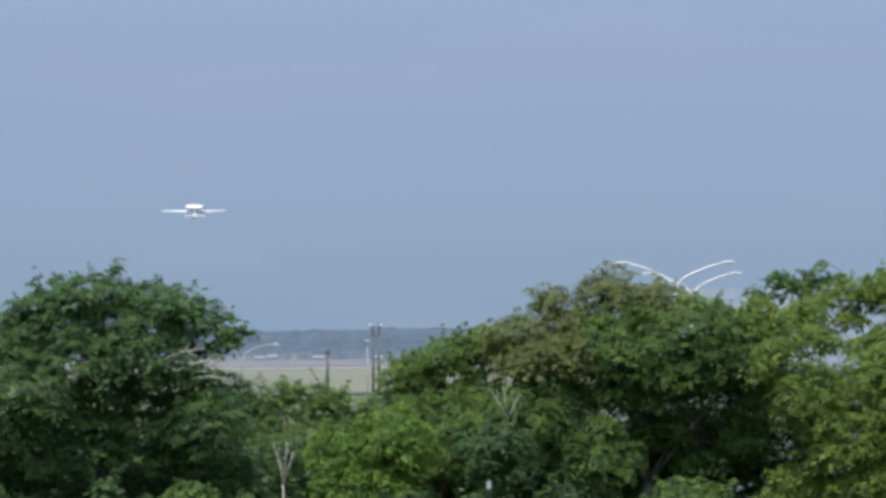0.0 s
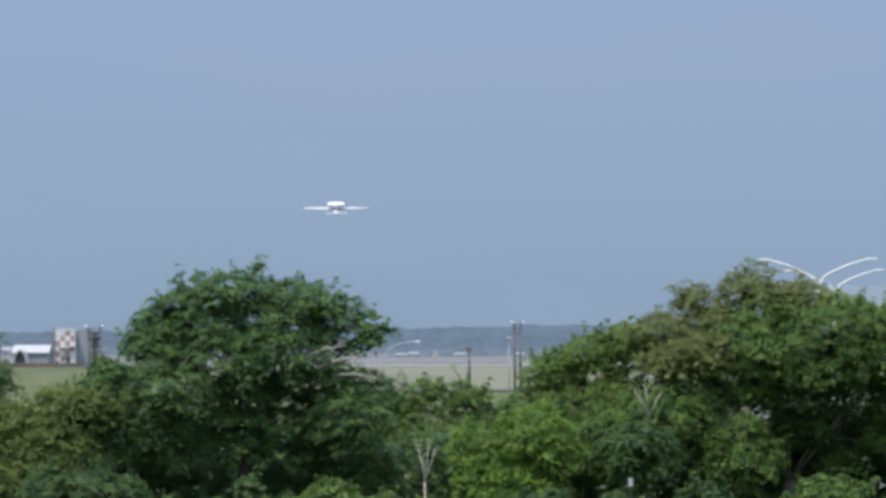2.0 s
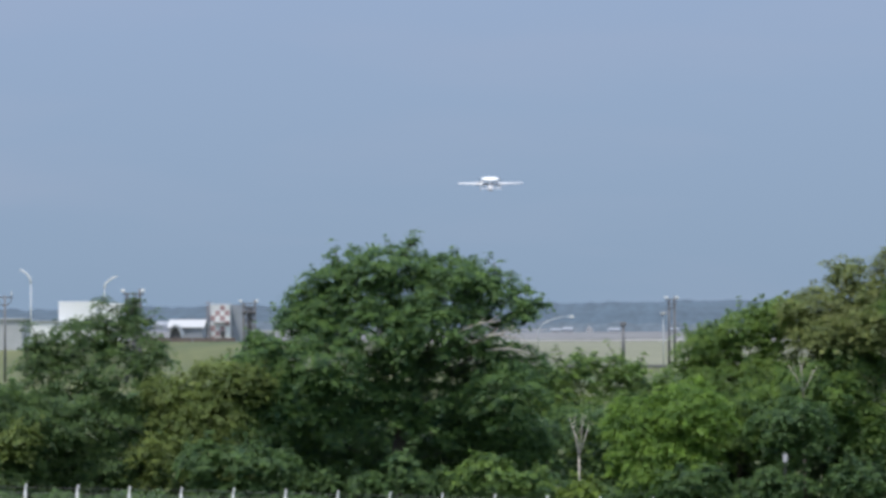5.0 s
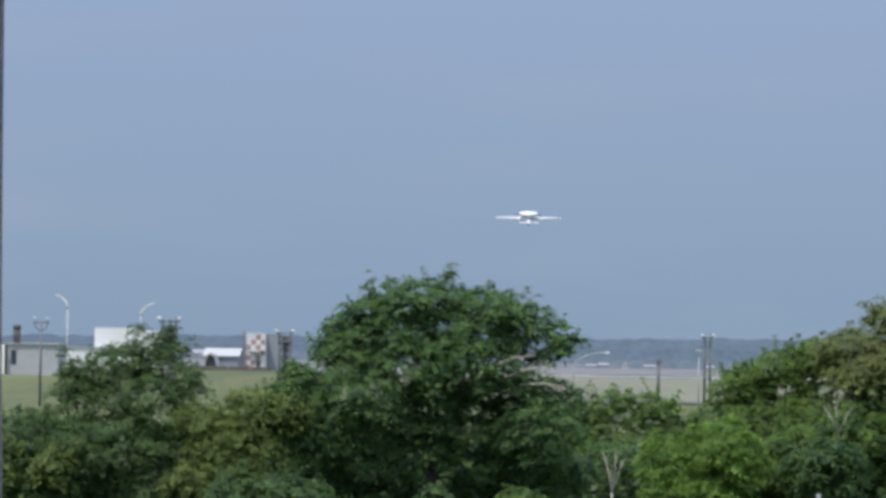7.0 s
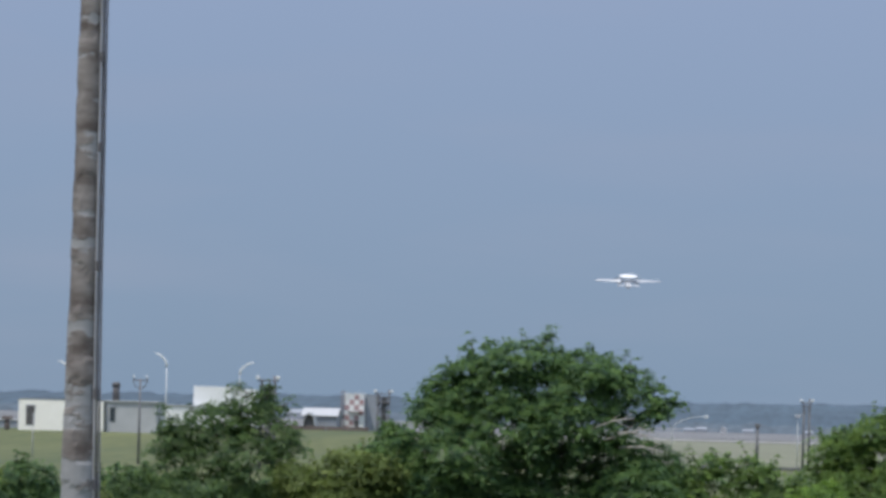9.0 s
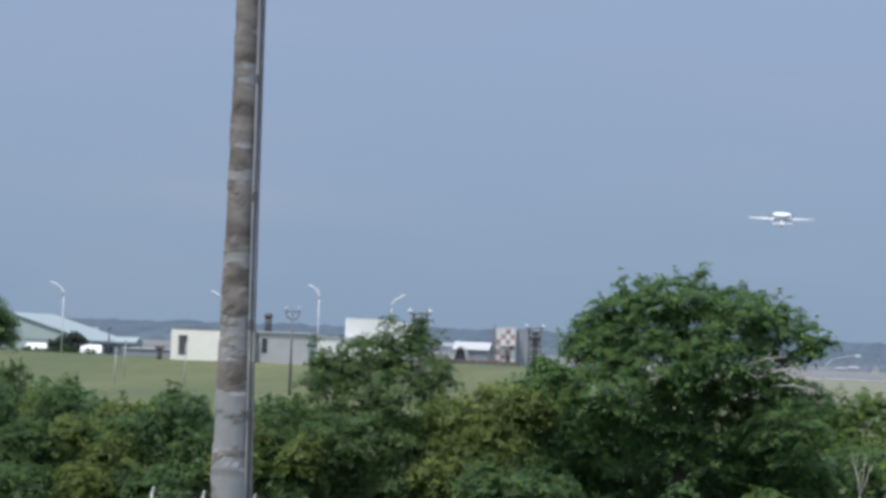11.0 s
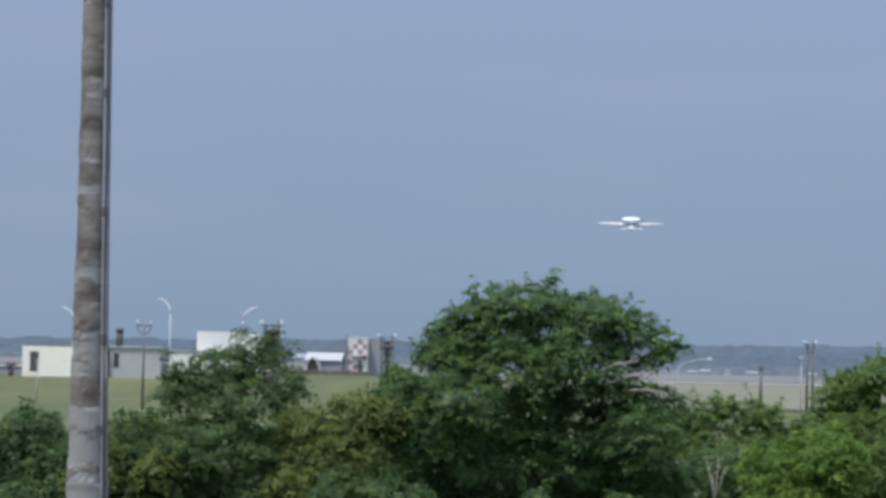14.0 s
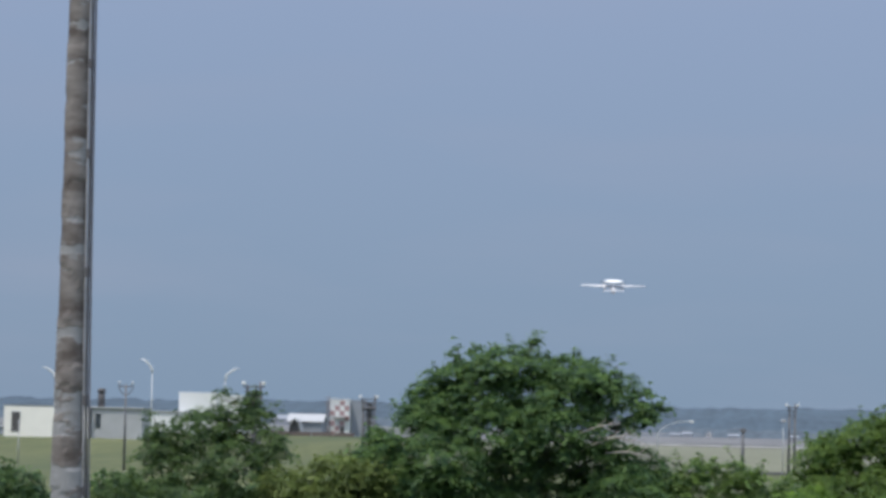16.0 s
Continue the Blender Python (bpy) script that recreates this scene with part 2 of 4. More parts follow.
M_HAZY = mat("haze_tinted_plaster", (0.205, 0.215, 0.245), 0.9, var=0.15)
M_SHEET = mat("pale_sheet_roof", (0.44, 0.44, 0.45), 0.6, var=0.1)
M_BLACK = mat("black_rubber", (0.02, 0.02, 0.02), 0.7)
# blue of the distance haze is painted into both base colours
M_HILL = far_mat("haze_painted_forest_hill", (0.056, 0.085, 0.114), 0.30, 0.035)
M_TREELINE = far_mat("haze_painted_far_trees", (0.074, 0.098, 0.122), 0.4, 0.06)

# ---------------- helpers of shape ----------------
def mesh_ob(name, bm, material, smooth=False):
    me = bpy.data.meshes.new(name)
    bm.to_mesh(me)
    bm.free()
    me.materials.append(material)
    if smooth:
        me.polygons.foreach_set("use_smooth", [True] * len(me.polygons))
    return new(name, me)


def part(name, bm, material, parent, label="", smooth=False):
    ob = mesh_ob(name, bm, material, smooth)
    ob.parent = parent
    return tagged(ob, label)


def thing(name, x, y, z, label, category, group="", rz=0.0, kind="", rx=0.0):
    e = new(name)
    e.matrix_world = pose(x, y, z, rx, 0, rz)
    e.empty_display_size = 0.2
    return tagged(e, label, category, group, kind)


def box(bm, cx, cy, cz, sx, sy, sz, bevel=0.0, rz=0.0):
    r = bmesh.ops.create_cube(bm, size=1.0, matrix=pose(cx, cy, cz, 0, 0, rz) @ Matrix.Diagonal((sx, sy, sz, 1)))
    if bevel:
        es = list({e for v in r["verts"] for e in v.link_edges})
        bmesh.ops.bevel(bm, geom=es, offset=bevel, segments=2, affect="EDGES", profile=0.6)
    return bm


def boxed(*a, **k):
    return box(bmesh.new(), *a, **k)


def tube(bm, pts, r0, r1, sides=8):
    """A tapering round bar through the points."""
    pts = [Vector(q) for q in pts]
    rings = []
    for i, q in enumerate(pts):
        d = (pts[min(i + 1, len(pts) - 1)] - pts[max(i - 1, 0)]).normalized()
        a = d.cross(Vector((0.31, 0.9, 0.17)))
        if a.length < 0.05:
            a = d.cross(Vector((1, 0, 0)))
        a.normalize()
        c = d.cross(a)
        r = r0 + (r1 - r0) * i / max(1, len(pts) - 1)
        rings.append([bm.verts.new(q + (a * math.cos(2 * math.pi * k / sides) + c * math.sin(2 * math.pi * k / sides)) * r) for k in range(sides)])
    for s, t in zip(rings, rings[1:]):
        for k in range(sides):
            bm.faces.new((s[k], s[(k + 1) % sides], t[(k + 1) % sides], t[k]))
    bm.faces.new(rings[0][::-1])
    bm.faces.new(rings[-1])
    return bm


def tubed(*a, **k):
    return tube(bmesh.new(), *a, **k)


def loft(bm, rings):
    """Skin over rings of points of equal count, closed at both ends."""
    vs = [[bm.verts.new(q) for q in ring] for ring in rings]
    n = len(vs[0])
    for s, t in zip(vs, vs[1:]):
        for k in range(n):
            bm.faces.new((s[k], s[(k + 1) % n], t[(k + 1) % n], t[k]))
    bm.faces.new(vs[0][::-1])
    bm.faces.new(vs[-1])
    bmesh.ops.recalc_face_normals(bm, faces=bm.faces)
    return bm


def smoothstep(a, b, v):
    u = min(1.0, max(0.0, (v - a) / (b - a)))
    return u * u * (3 - 2 * u)


def ground_z(x, y):
    """Level by the fence, then rising in a long bank to the airfield's plateau."""
    z = 2.4 * smoothstep(195, 420, y) + 0.4 * smoothstep(420, 545, y) + 1.8 * smoothstep(545, 640, y) + 0.5 * smoothstep(640, 1200, y)
    return z - 0.0256 * max(-40, min(40, x)) * (1 - smoothstep(170, 230, y))


# ---------------- ground, runway, hills ----------------
def build_ground():
    xs = np.concatenate([np.linspace(-3000, -220, 10), np.linspace(-200, 200, 61), np.linspace(220, 3000, 10)])
    ys = np.concatenate([np.linspace(-400, 100, 6), np.linspace(110, 260, 31), np.linspace(270, 760, 50), np.linspace(800, 4900, 24)])
    verts = [(x, y, ground_z(x, y) + (0.12 * noise.noise((x * 0.05, y * 0.03, 0)) if y > 240 else 0)) for y in ys for x in xs]
    w = len(xs)
    faces = [(j * w + i, j * w + i + 1, (j + 1) * w + i + 1, (j + 1) * w + i) for j in range(len(ys) - 1) for i in range(w - 1)]
    me = bpy.data.meshes.new("ground")
    me.from_pydata(verts, [], faces)
    me.materials.append(M_GROUND)
    me.polygons.foreach_set("use_smooth", [True] * len(me.polygons))
    tagged(new("ground", me), "wide meadow of green and straw-coloured grass", "ground", kind="structure")


build_ground()


def slab(name, x0, x1, y0, y1, lift, material, label, category):
    """A paved strip that follows the ground's profile."""
    ys = np.linspace(y0, y1, max(2, int((y1 - y0) / 15)))
    bm = bmesh.new()
    rows = []
    for y in ys:
        rows.append([bm.verts.new((x, y, ground_z(x, y) + lift)) for x in np.linspace(x0, x1, 9)])
    for a, b in zip(rows, rows[1:]):
        for i in range(8):
            bm.faces.new((a[i], a[i + 1], b[i + 1], b[i]))
    r = bmesh.ops.extrude_face_region(bm, geom=list(bm.faces))
    for v in [g for g in r["geom"] if isinstance(g, bmesh.types.BMVert)]:
        v.co.z += 0.05
    bmesh.ops.recalc_face_normals(bm, faces=bm.faces)
    return tagged(mesh_ob(name, bm, material), label, category, kind="structure")


slab("meadow_dry", -47, 170, 545, 800, 0.06, M_DRY, "dry pale grass beside the runway", "grass")
# haze-grey slab laid over the far meadow
slab("apron", -460, 260, 895, 2200, 0.06, M_APRON, "pale haze-greyed far side of the airfield", "apron")
slab("runway", -60, 160, 815, 860, 0.10, M_CONC, "pale concrete runway across the airfield", "runway")
slab("road", -80, 80, 110, 158, 0.02, M_ASPHALT, "dark asphalt road in front of the fence", "road")
slab("service_road", -8, 60, 520, 532, 0.12, M_ASPHALT, "dark narrow service road on the airfield", "road")


def ridge(name, y, depth, x0, x1, heights, rough, material, label, step):
    """A long wooded ridge: rolling crest with the uneven tops of trees."""
    n = int((x1 - x0) / step)
    bm = bmesh.new()
    rows = [[], [], [], []]
    for i in range(n + 1):
        u = i / n
        x = x0 + (x1 - x0) * u
        k = u * (len(heights) - 1)
        a = int(min(k, len(heights) - 2))
        f = smoothstep(0, 1, k - a)
        h = heights[a] * (1 - f) + heights[a + 1] * f
        tops = rough * (noise.noise((x * 0.03, y, 1)) + 0.7 * noise.noise((x * 0.09, y, 5)) + 0.5 * noise.noise((x * 0.21, y, 9)))
        g = ground_z(0, y) - 1.0
        rows[0].append(bm.verts.new((x, y - depth * 0.5, g)))
        rows[1].append(bm.verts.new((x, y - depth * 0.3, g + (h - g) * 0.55 + tops * 0.8)))
        rows[2].append(bm.verts.new((x, y, h + tops)))
        rows[3].append(bm.verts.new((x, y + depth * 0.5, g)))
    for a, b in zip(rows, rows[1:]):
        for i in range(n):
            bm.faces.new((a[i], a[i + 1], b[i + 1], b[i]))
    return tagged(mesh_ob(name, bm, material), label, "hill", kind="structure")


ridge("backdrop", 3900, 900, -1700, 900, [18, 17, 18, 20, 21.5, 20.5, 22.5, 25, 25, 27, 29, 28.5, 26.5, 27.5, 26], 2.2, M_HILL, "low wooded hills painted haze-blue on the horizon", 5.0)
ridge("backdrop_2", 2300, 120, -1000, 500, [6, 9, 6.5, 10, 7.5, 9, 6.0, 9, 7.6, 10, 6, 8.6, 7, 9.4, 6.4, 9, 7.2, 8.6], 2.0, M_TREELINE, "line of distant trees painted haze-blue beyond the airfield", 3.0)

ridge("backdrop_3", 1450, 60, -90, 260, [5.4, 6.8, 5.6, 7.2, 5.7, 6.2, 7.2, 5.4, 6.8, 5.5, 7.2, 5.6, 6.6], 0.9, M_TREELINE, "scrub painted haze-blue along the far edge of the airfield", 2.0)

# ---------------- trees ----------------
def leaf_mesh(name, pads, rng, leaf, per_pad):
    """Many small folded leaves, gathered in shallow upturned sprays. pads: (centre, outward, radius)."""
    c = np.array([p[0] for p in pads])
    out = np.array([p[1] for p in pads])
    rad = np.array([p[2] for p in pads])
    count = np.maximum(10, (per_pad * (rad / np.median(rad)) ** 1.6).astype(int))
    i = np.repeat(np.arange(len(pads)), count)
    n = len(i)
    axis = out * np.array([0.42, 0.42, 0.25]) + np.array([0, 0, 0.86]) + rng.normal(0, 0.20, (len(pads), 3))
    axis /= np.linalg.norm(axis, axis=1)[:, None]
    t1 = np.cross(axis, rng.normal(size=(len(pads), 3)))
    t1 /= np.linalg.norm(t1, axis=1)[:, None]
    t2 = np.cross(axis, t1)
    a, r = rng.uniform(0, 2 * np.pi, n), np.sqrt(rng.uniform(0, 1, n))
    ph = rng.uniform(0, 6.28, (len(pads), 2))[i]
    r = r * (0.82 + 0.30 * np.sin(3 * a + ph[:, 0]) + 0.26 * np.sin(5 * a + ph[:, 1])) * rng.choice([1.0, 1.0, 1.0, 1.3], n)
    flat = (t1[i] * np.cos(a)[:, None] + t2[i] * np.sin(a)[:, None]) * (r * rad[i])[:, None]
    pos = c[i] + flat + axis[i] * (np.abs(rng.normal(0, 0.16, n)) * rad[i] - 0.26 * r * r * rad[i])[:, None]
    nrm = axis[i] + flat / rad[i][:, None] * 0.35 + rng.normal(0, 0.30, (n, 3))
    nrm /= np.linalg.norm(nrm, axis=1)[:, None]
    along = flat / rad[i][:, None] + rng.normal(0, 0.5, (n, 3)) - np.array([0, 0, 0.1])
    along -= nrm * np.sum(along * nrm, axis=1)[:, None]
    along /= np.linalg.norm(along, axis=1)[:, None]
    side = np.cross(nrm, along)
    ln = leaf * rng.uniform(0.65, 1.35, n)[:, None]
    wd = ln * rng.uniform(0.24, 0.36, n)[:, None]
    v = np.stack([pos - along * ln * 0.5, pos + side * wd - nrm * wd * 0.2, pos + along * ln * 0.5 - nrm * ln * 0.12, pos - side * wd - nrm * wd * 0.2], axis=1).reshape(-1, 3)
    me = bpy.data.meshes.new(name)
    me.vertices.add(4 * n)
    me.vertices.foreach_set("co", v.astype(np.float32).ravel())
    me.loops.add(4 * n)
    me.loops.foreach_set("vertex_index", np.arange(4 * n, dtype=np.int32))
    me.polygons.add(n)
    me.polygons.foreach_set("loop_start", np.arange(0, 4 * n, 4, dtype=np.int32))
    me.polygons.foreach_set("loop_total", np.full(n, 4, dtype=np.int32))
    me.update(calc_edges=True)
    me.validate()
    return me


def tree(name, y, lumps, leaves, label, category="tree", trunk=0.16, dense=14, per_pad=84, leaf=0.118, pad=(0.26, 0.66), core=5.5, shoots=0.45, sprigs=(), seed=1, bark=None, group="", deep=0.9):
    """A leafy tree or bush. lumps: (x, z, half width, half height, setback) of the masses of its crown; sprigs: (x, z) of twigs that stick out."""
    rng = np.random.default_rng(seed)
    wsum = sum(l[2] * l[3] for l in lumps)
    bx = sum(l[0] * l[2] * l[3] for l in lumps) / wsum
    bz = ground_z(bx, y)
    root = thing(name, bx, y, bz, label, category, group)
    pads, tips, tufts, cores = [], [], [], []
    zlow, zhigh = min(l[1] for l in lumps), max(l[1] for l in lumps)
    for x, z, rx, rz, *back in lumps:
        rx, rz = rx * 1.08, rz * 1.04
        up = (z - zlow) / max(0.5, zhigh - zlow)
        ry = min(3.3, rx * deep) * (0.8 + 0.2 * up)
        dy = rng.uniform(-0.2, 0.2) * ry + (back[0] if back else -min(1.7, 0.38 * (zhigh - z)))
        c0 = np.array([x - bx, dy, z - bz])
        tips.append((Vector(c0), min(rx, rz)))
        k = max(10, int(dense * 1.9 * rx * rz))
        taken = []
        for n_try in range(k * 5):
            if len(taken) >= k:
                break
            d = rng.normal(size=3)
            d /= np.linalg.norm(d)
            if d[2] < -0.3 and rng.random() < 0.6:
                d[2] = -d[2]
            if d[1] > 0.35 and rng.random() < 0.5:
                d[1] = -d[1]
            f = rng.uniform(0.40, 1.0) ** 0.4 * (1 + 0.26 * noise.noise((d[0] * 2.2 + x, d[1] * 2.2, d[2] * 2.2 + z)))
            pr = rng.uniform(*pad) * min(1.0, 0.55 + 0.4 * min(rx, rz))
            g = max(0.2, 1 - pr * 0.6 / min(rx, rz))
            q = c0 + d * np.array([rx * g, ry * g, rz * 0.97]) * f
            if q[2] < 0.15:
                q[2] = rng.uniform(0.15, 0.5)
            if noise.noise(((q[0] + x) * 0.75, (q[1] + seed) * 0.75, q[2] * 1.25)) < -0.27 and rng.random() < 0.8:
                continue
            if taken and np.min(np.sum(((np.array(taken) - q) * (1, 1, 1.9)) ** 2, axis=1)) < (0.66 * pr) ** 2:
                continue
            taken.append(q)
            pads.append((q, d, pr))
        for _ in range(int(core * rx * rz) + 3):
            d = rng.normal(size=3)
            d *= rng.uniform(0.05, 0.72) / np.linalg.norm(d)
            q = c0 + d * np.array([rx, ry, rz])
            if q[2] > 0.1:
                cores.append((q, d, rng.uniform(0.5, 0.9) * min(1.0, 0.5 + 0.4 * min(rx, rz))))
    px, pz = np.array([p[0][0] for p in pads]), np.array([p[0][2] for p in pads])
    stems = []
    for q, d, pr in pads:
        higher = np.sum((np.abs(px - q[0]) < 0.45) & (pz > q[2] + 0.12))
        if higher < 3 and rng.random() < shoots:
            lean = np.array([0.45 * d[0] + rng.normal(0, 0.25), 0.3 * d[1], 1.0])
            long = rng.uniform(0.16, 0.52) * (1.4 if rng.random() < 0.15 else 1.0)
            stems.append((q, q + lean * long))
            for u in (0.45, 0.8, 1.0):
                tufts.append((q + lean * long * u + rng.normal(0, 0.03, 3), lean, rng.uniform(0.10, 0.19) * (1.25 - 0.4 * u)))
    bm = bmesh.new()
    h = max(0.6, 0.42 * (zhigh - bz))
    fork = Vector((rng.uniform(-0.3, 0.3), 0, h * 0.8))
    tube(bm, [(0, 0, -0.1), (fork.x * 0.3, 0.05, h * 0.4), fork], trunk * 1.25, trunk, 9)
    main = sorted(tips, key=lambda q: -q[0].z * q[1])[:4]
    for c, r in tips:
        first = (c, r) in main
        start = fork
        if not first:
            near = min(main, key=lambda q: (q[0] - c).length)[0]
            start = fork.lerp(near, rng.uniform(0.35, 0.65)) if c.z > fork.z else Vector((fork.x * 0.3, 0.05, max(0.2, min(c.z, fork.z) * 0.8)))
        mid = start.lerp(c, 0.5) + Vector((rng.uniform(-0.4, 0.4), rng.uniform(-0.3, 0.3), 0.25 * r if c.z < fork.z + 1 else -0.25 * r))
        tube(bm, [start, mid, c], trunk * (0.34 if first else 0.11), trunk * 0.07, 6)
        for _ in range(3):
            e = c + Vector(np.clip(rng.normal(0, 0.5, 3), -0.8, 0.8)) * r
            tube(bm, [mid.lerp(c, rng.uniform(0.3, 1)), c.lerp(e, 0.5) + Vector((0, 0, 0.1)), e], trunk * 0.14, 0.010, 5)
    for x, z in sprigs:
        e = Vector((x - bx, rng.uniform(-0.5, 0.5), z - bz))
        near = min(tips, key=lambda q: (q[0] - e).length)[0]
        tube(bm, [near, near.lerp(e, 0.6) + Vector((0.1, 0, -0.05)), e], 0.035, 0.012, 5)
        for k in range(5):
            s = near.lerp(e, rng.uniform(0.6, 1.0)) + Vector(rng.normal(0, 0.13, 3))
            tufts.append((np.array(s), np.array([rng.uniform(-0.6, 0.6), 0, 1.0]), rng.uniform(0.19, 0.35)))
    part("trunk", bm, bark or M_BARK, root, smooth=True)
    if stems:
        tw = bmesh.new()
        for q, e in stems:
            tube(tw, [q, e], 0.014, 0.006, 4)
        tagged(part("twig_growth", tw, bark or M_BARK, root), kind="stuff")
    crown = new("crown", leaf_mesh("crown", pads, rng, leaf, per_pad))
    crown.data.materials.append(leaves)
    crown.parent = root
    inner = new("inner_leaves", leaf_mesh("inner_leaves", cores, rng, leaf * 2.4, 34))
    inner.data.materials.append(leaves)
    inner.parent = root
    if tufts:
        tw = new("sprig_leaves", leaf_mesh("sprig_leaves", tufts, rng, leaf * 0.9, 22))
        tw.data.materials.append(leaves)
        tw.parent = root
    return root


tree("broadleaf_tree", 172, [(-9.8, 10.4, 2.6, 1.1), (-12.0, 9.9, 1.9, 1.0), (-13.4, 9.3, 1.2, 0.8), (-13.5, 8.6, 1.5, 0.8), (-7.2, 10.1, 2.4, 1.0), (-5.4, 9.5, 1.8, 0.8), (-4.2, 9.0, 1.1, 0.5), (-4.7, 8.6, 1.4, 0.4), (-9.2, 9.0, 4.6, 1.5),
     (-8.9, 8.0, 4.0, 1.5), (-12.7, 8.0, 2.0, 1.3), (-12.2, 6.5, 2.9, 1.3), (-9.2, 6.5, 2.4, 1.2, 0.2), (-6.9, 6.4, 2.2, 1.3, 0.9), (-12.6, 4.8, 1.9, 1.3, -1.3), (-14.2, 5.2, 2.0, 1.6), (-5.0, 5.3, 2.0, 1.5), (-5.6, 7.4, 1.4, 0.6), (-4.7, 6.7, 1.7, 0.9, 0.4), (-10.4, 4.9, 2.6, 1.5, -0.9), (-7.4, 4.6, 2.2, 1.5, -0.5),
     (-9.8, 2.6, 4.0, 1.5, 1.8), (-5.0, 3.2, 2.4, 1.6, 0.6), (-14.6, 6.8, 1.4, 1.1), (-15.0, 7.6, 1.1, 0.6), (-15.5, 6.5, 1.3, 0.9), (-13.8, 3.3, 2.0, 1.5, 0.4)],
     M_LEAF_DEEP, "large round-topped broadleaf tree with deep green leaves", trunk=0.26, seed=11, dense=16, shoots=0.6,
     sprigs=[(-9.0, 11.7), (-9.4, 11.4), (-12.0, 11.6), (-11.2, 11.5), (-10.5, 11.4), (-8.7, 11.9), (-8.8, 12.0), (-8.2, 11.1), (-12.3, 11.4), (-6.3, 11.1), (-5.5, 10.9), (-4.8, 10.5)])
tree("bush", 182, [(-2.3, 6.2, 1.4, 0.9), (-0.5, 6.0, 1.5, 1.0), (-3.5, 5.0, 1.7, 1.2), (0.7, 4.9, 1.3, 1.1), (-1.5, 3.5, 3.2, 2.0), (-3.8, 5.7, 1.3, 0.9), (1.8, 5.6, 1.2, 0.9)],
     M_LEAF_MID, "low green bush behind the taller trees", "bush", 0.1, seed=12)
tree("bush", 166, [(0.5, 4.0, 2.0, 1.4), (2.3, 4.5, 2.0, 1.6), (0.4, 2.8, 1.6, 1.2), (1.6, 2.8, 2.2, 1.3)],
     M_LEAF_LIME, "bright yellow-green bush near the fence", "bush", 0.1, seed=13)
tree("young_tree", 174, [(3.1, 6.9, 1.5, 1.3), (4.8, 7.7, 1.7, 1.3), (6.2, 8.1, 1.5, 1.3), (3.6, 5.3, 1.9, 1.4), (5.8, 5.8, 1.8, 1.5), (3.2, 3.6, 2.2, 1.6)],
     M_LEAF_FRESH, "light green young tree with a feathery top", "tree", 0.13, seed=14, dense=19, sprigs=[(5.9, 9.3), (5.0, 9.1), (6.6, 9.4)])
tree("olive_tree", 172.8, [(9.26, 9.67, 1.66, 1.17), (11.41, 10.35, 1.75, 1.17), (13.26, 10.06, 1.75, 1.07), (7.51, 8.69, 1.75, 1.07), (10.53, 8.21, 2.92, 1.36), (8.09, 7.43, 1.85, 1.36), (9.4, 8.0, 1.6, 0.9, -2.6), (8.0, 7.6, 1.2, 0.8, -2.4)],
     M_LEAF_OLIVE, "tall tree with brownish olive leaves and bare twig ends", "tree", 0.13, seed=15, dense=17,
     sprigs=[(11.11, 12.1), (11.6, 11.81), (10.63, 11.62), (8.48, 11.03), (8.87, 10.74), (9.36, 10.93), (13.36, 11.42), (12.28, 11.42), (7.99, 10.84)])
tree("broadleaf_tree", 172, [(11.9, 8.0, 3.0, 2.0), (14.9, 8.6, 2.7, 1.8), (9.6, 6.9, 2.5, 1.7), (16.3, 8.0, 2.5, 1.4), (7.7, 5.1, 2.3, 1.8), (10.5, 3.9, 2.1, 1.7),
     (5.9, 4.4, 2.1, 1.8), (17.0, 4.6, 1.8, 1.6, 3.4), (13.6, 7.3, 2.4, 0.8), (14.3, 4.6, 2.2, 1.4, 3.6), (13.0, 2.6, 2.6, 1.2, 2.4), (12.8, 9.3, 1.6, 0.8), (10.6, 8.8, 1.6, 0.9), (12.6, 6.6, 2.2, 1.2, 0.4), (15.4, 6.8, 2.2, 1.2, 0.6), (17.4, 6.4, 1.6, 1.3, 0.4), (13.4, 4.9, 1.5, 0.9, 0.0), (16.6, 4.7, 1.2, 0.8, 0.0), (15.0, 3.5, 1.5, 0.8, 0.4)],
     M_LEAF_MID, "wide broadleaf tree with a dark hollow under its crown", trunk=0.24, seed=16, dense=17)
tree("broadleaf_tree", 183, [(19.9, 11.1, 1.4, 0.8), (21.4, 11.3, 1.2, 0.7), (18.4, 10.5, 0.9, 0.5), (20.4, 9.7, 1.2, 0.6), (21.0, 8.9, 1.2, 0.5)],
     M_LEAF_DEEP, "tall thin-crowned tree in front of a grey house", trunk=0.12, seed=17, dense=10)
tree("broadleaf_tree", 181, [(20.9, 10.3, 1.3, 0.4), (22.6, 10.7, 1.7, 0.7), (24.2, 10.7, 2.0, 0.9), (25.4, 9.6, 1.8, 1.5), (22.2, 9.6, 1.2, 0.5), (24.0, 8.9, 1.4, 0.6), (22.8, 8.3, 1.4, 0.6)],
     M_LEAF_YELLOW, "yellow-green open tree in front of a grey house", trunk=0.12, seed=33, dense=21)
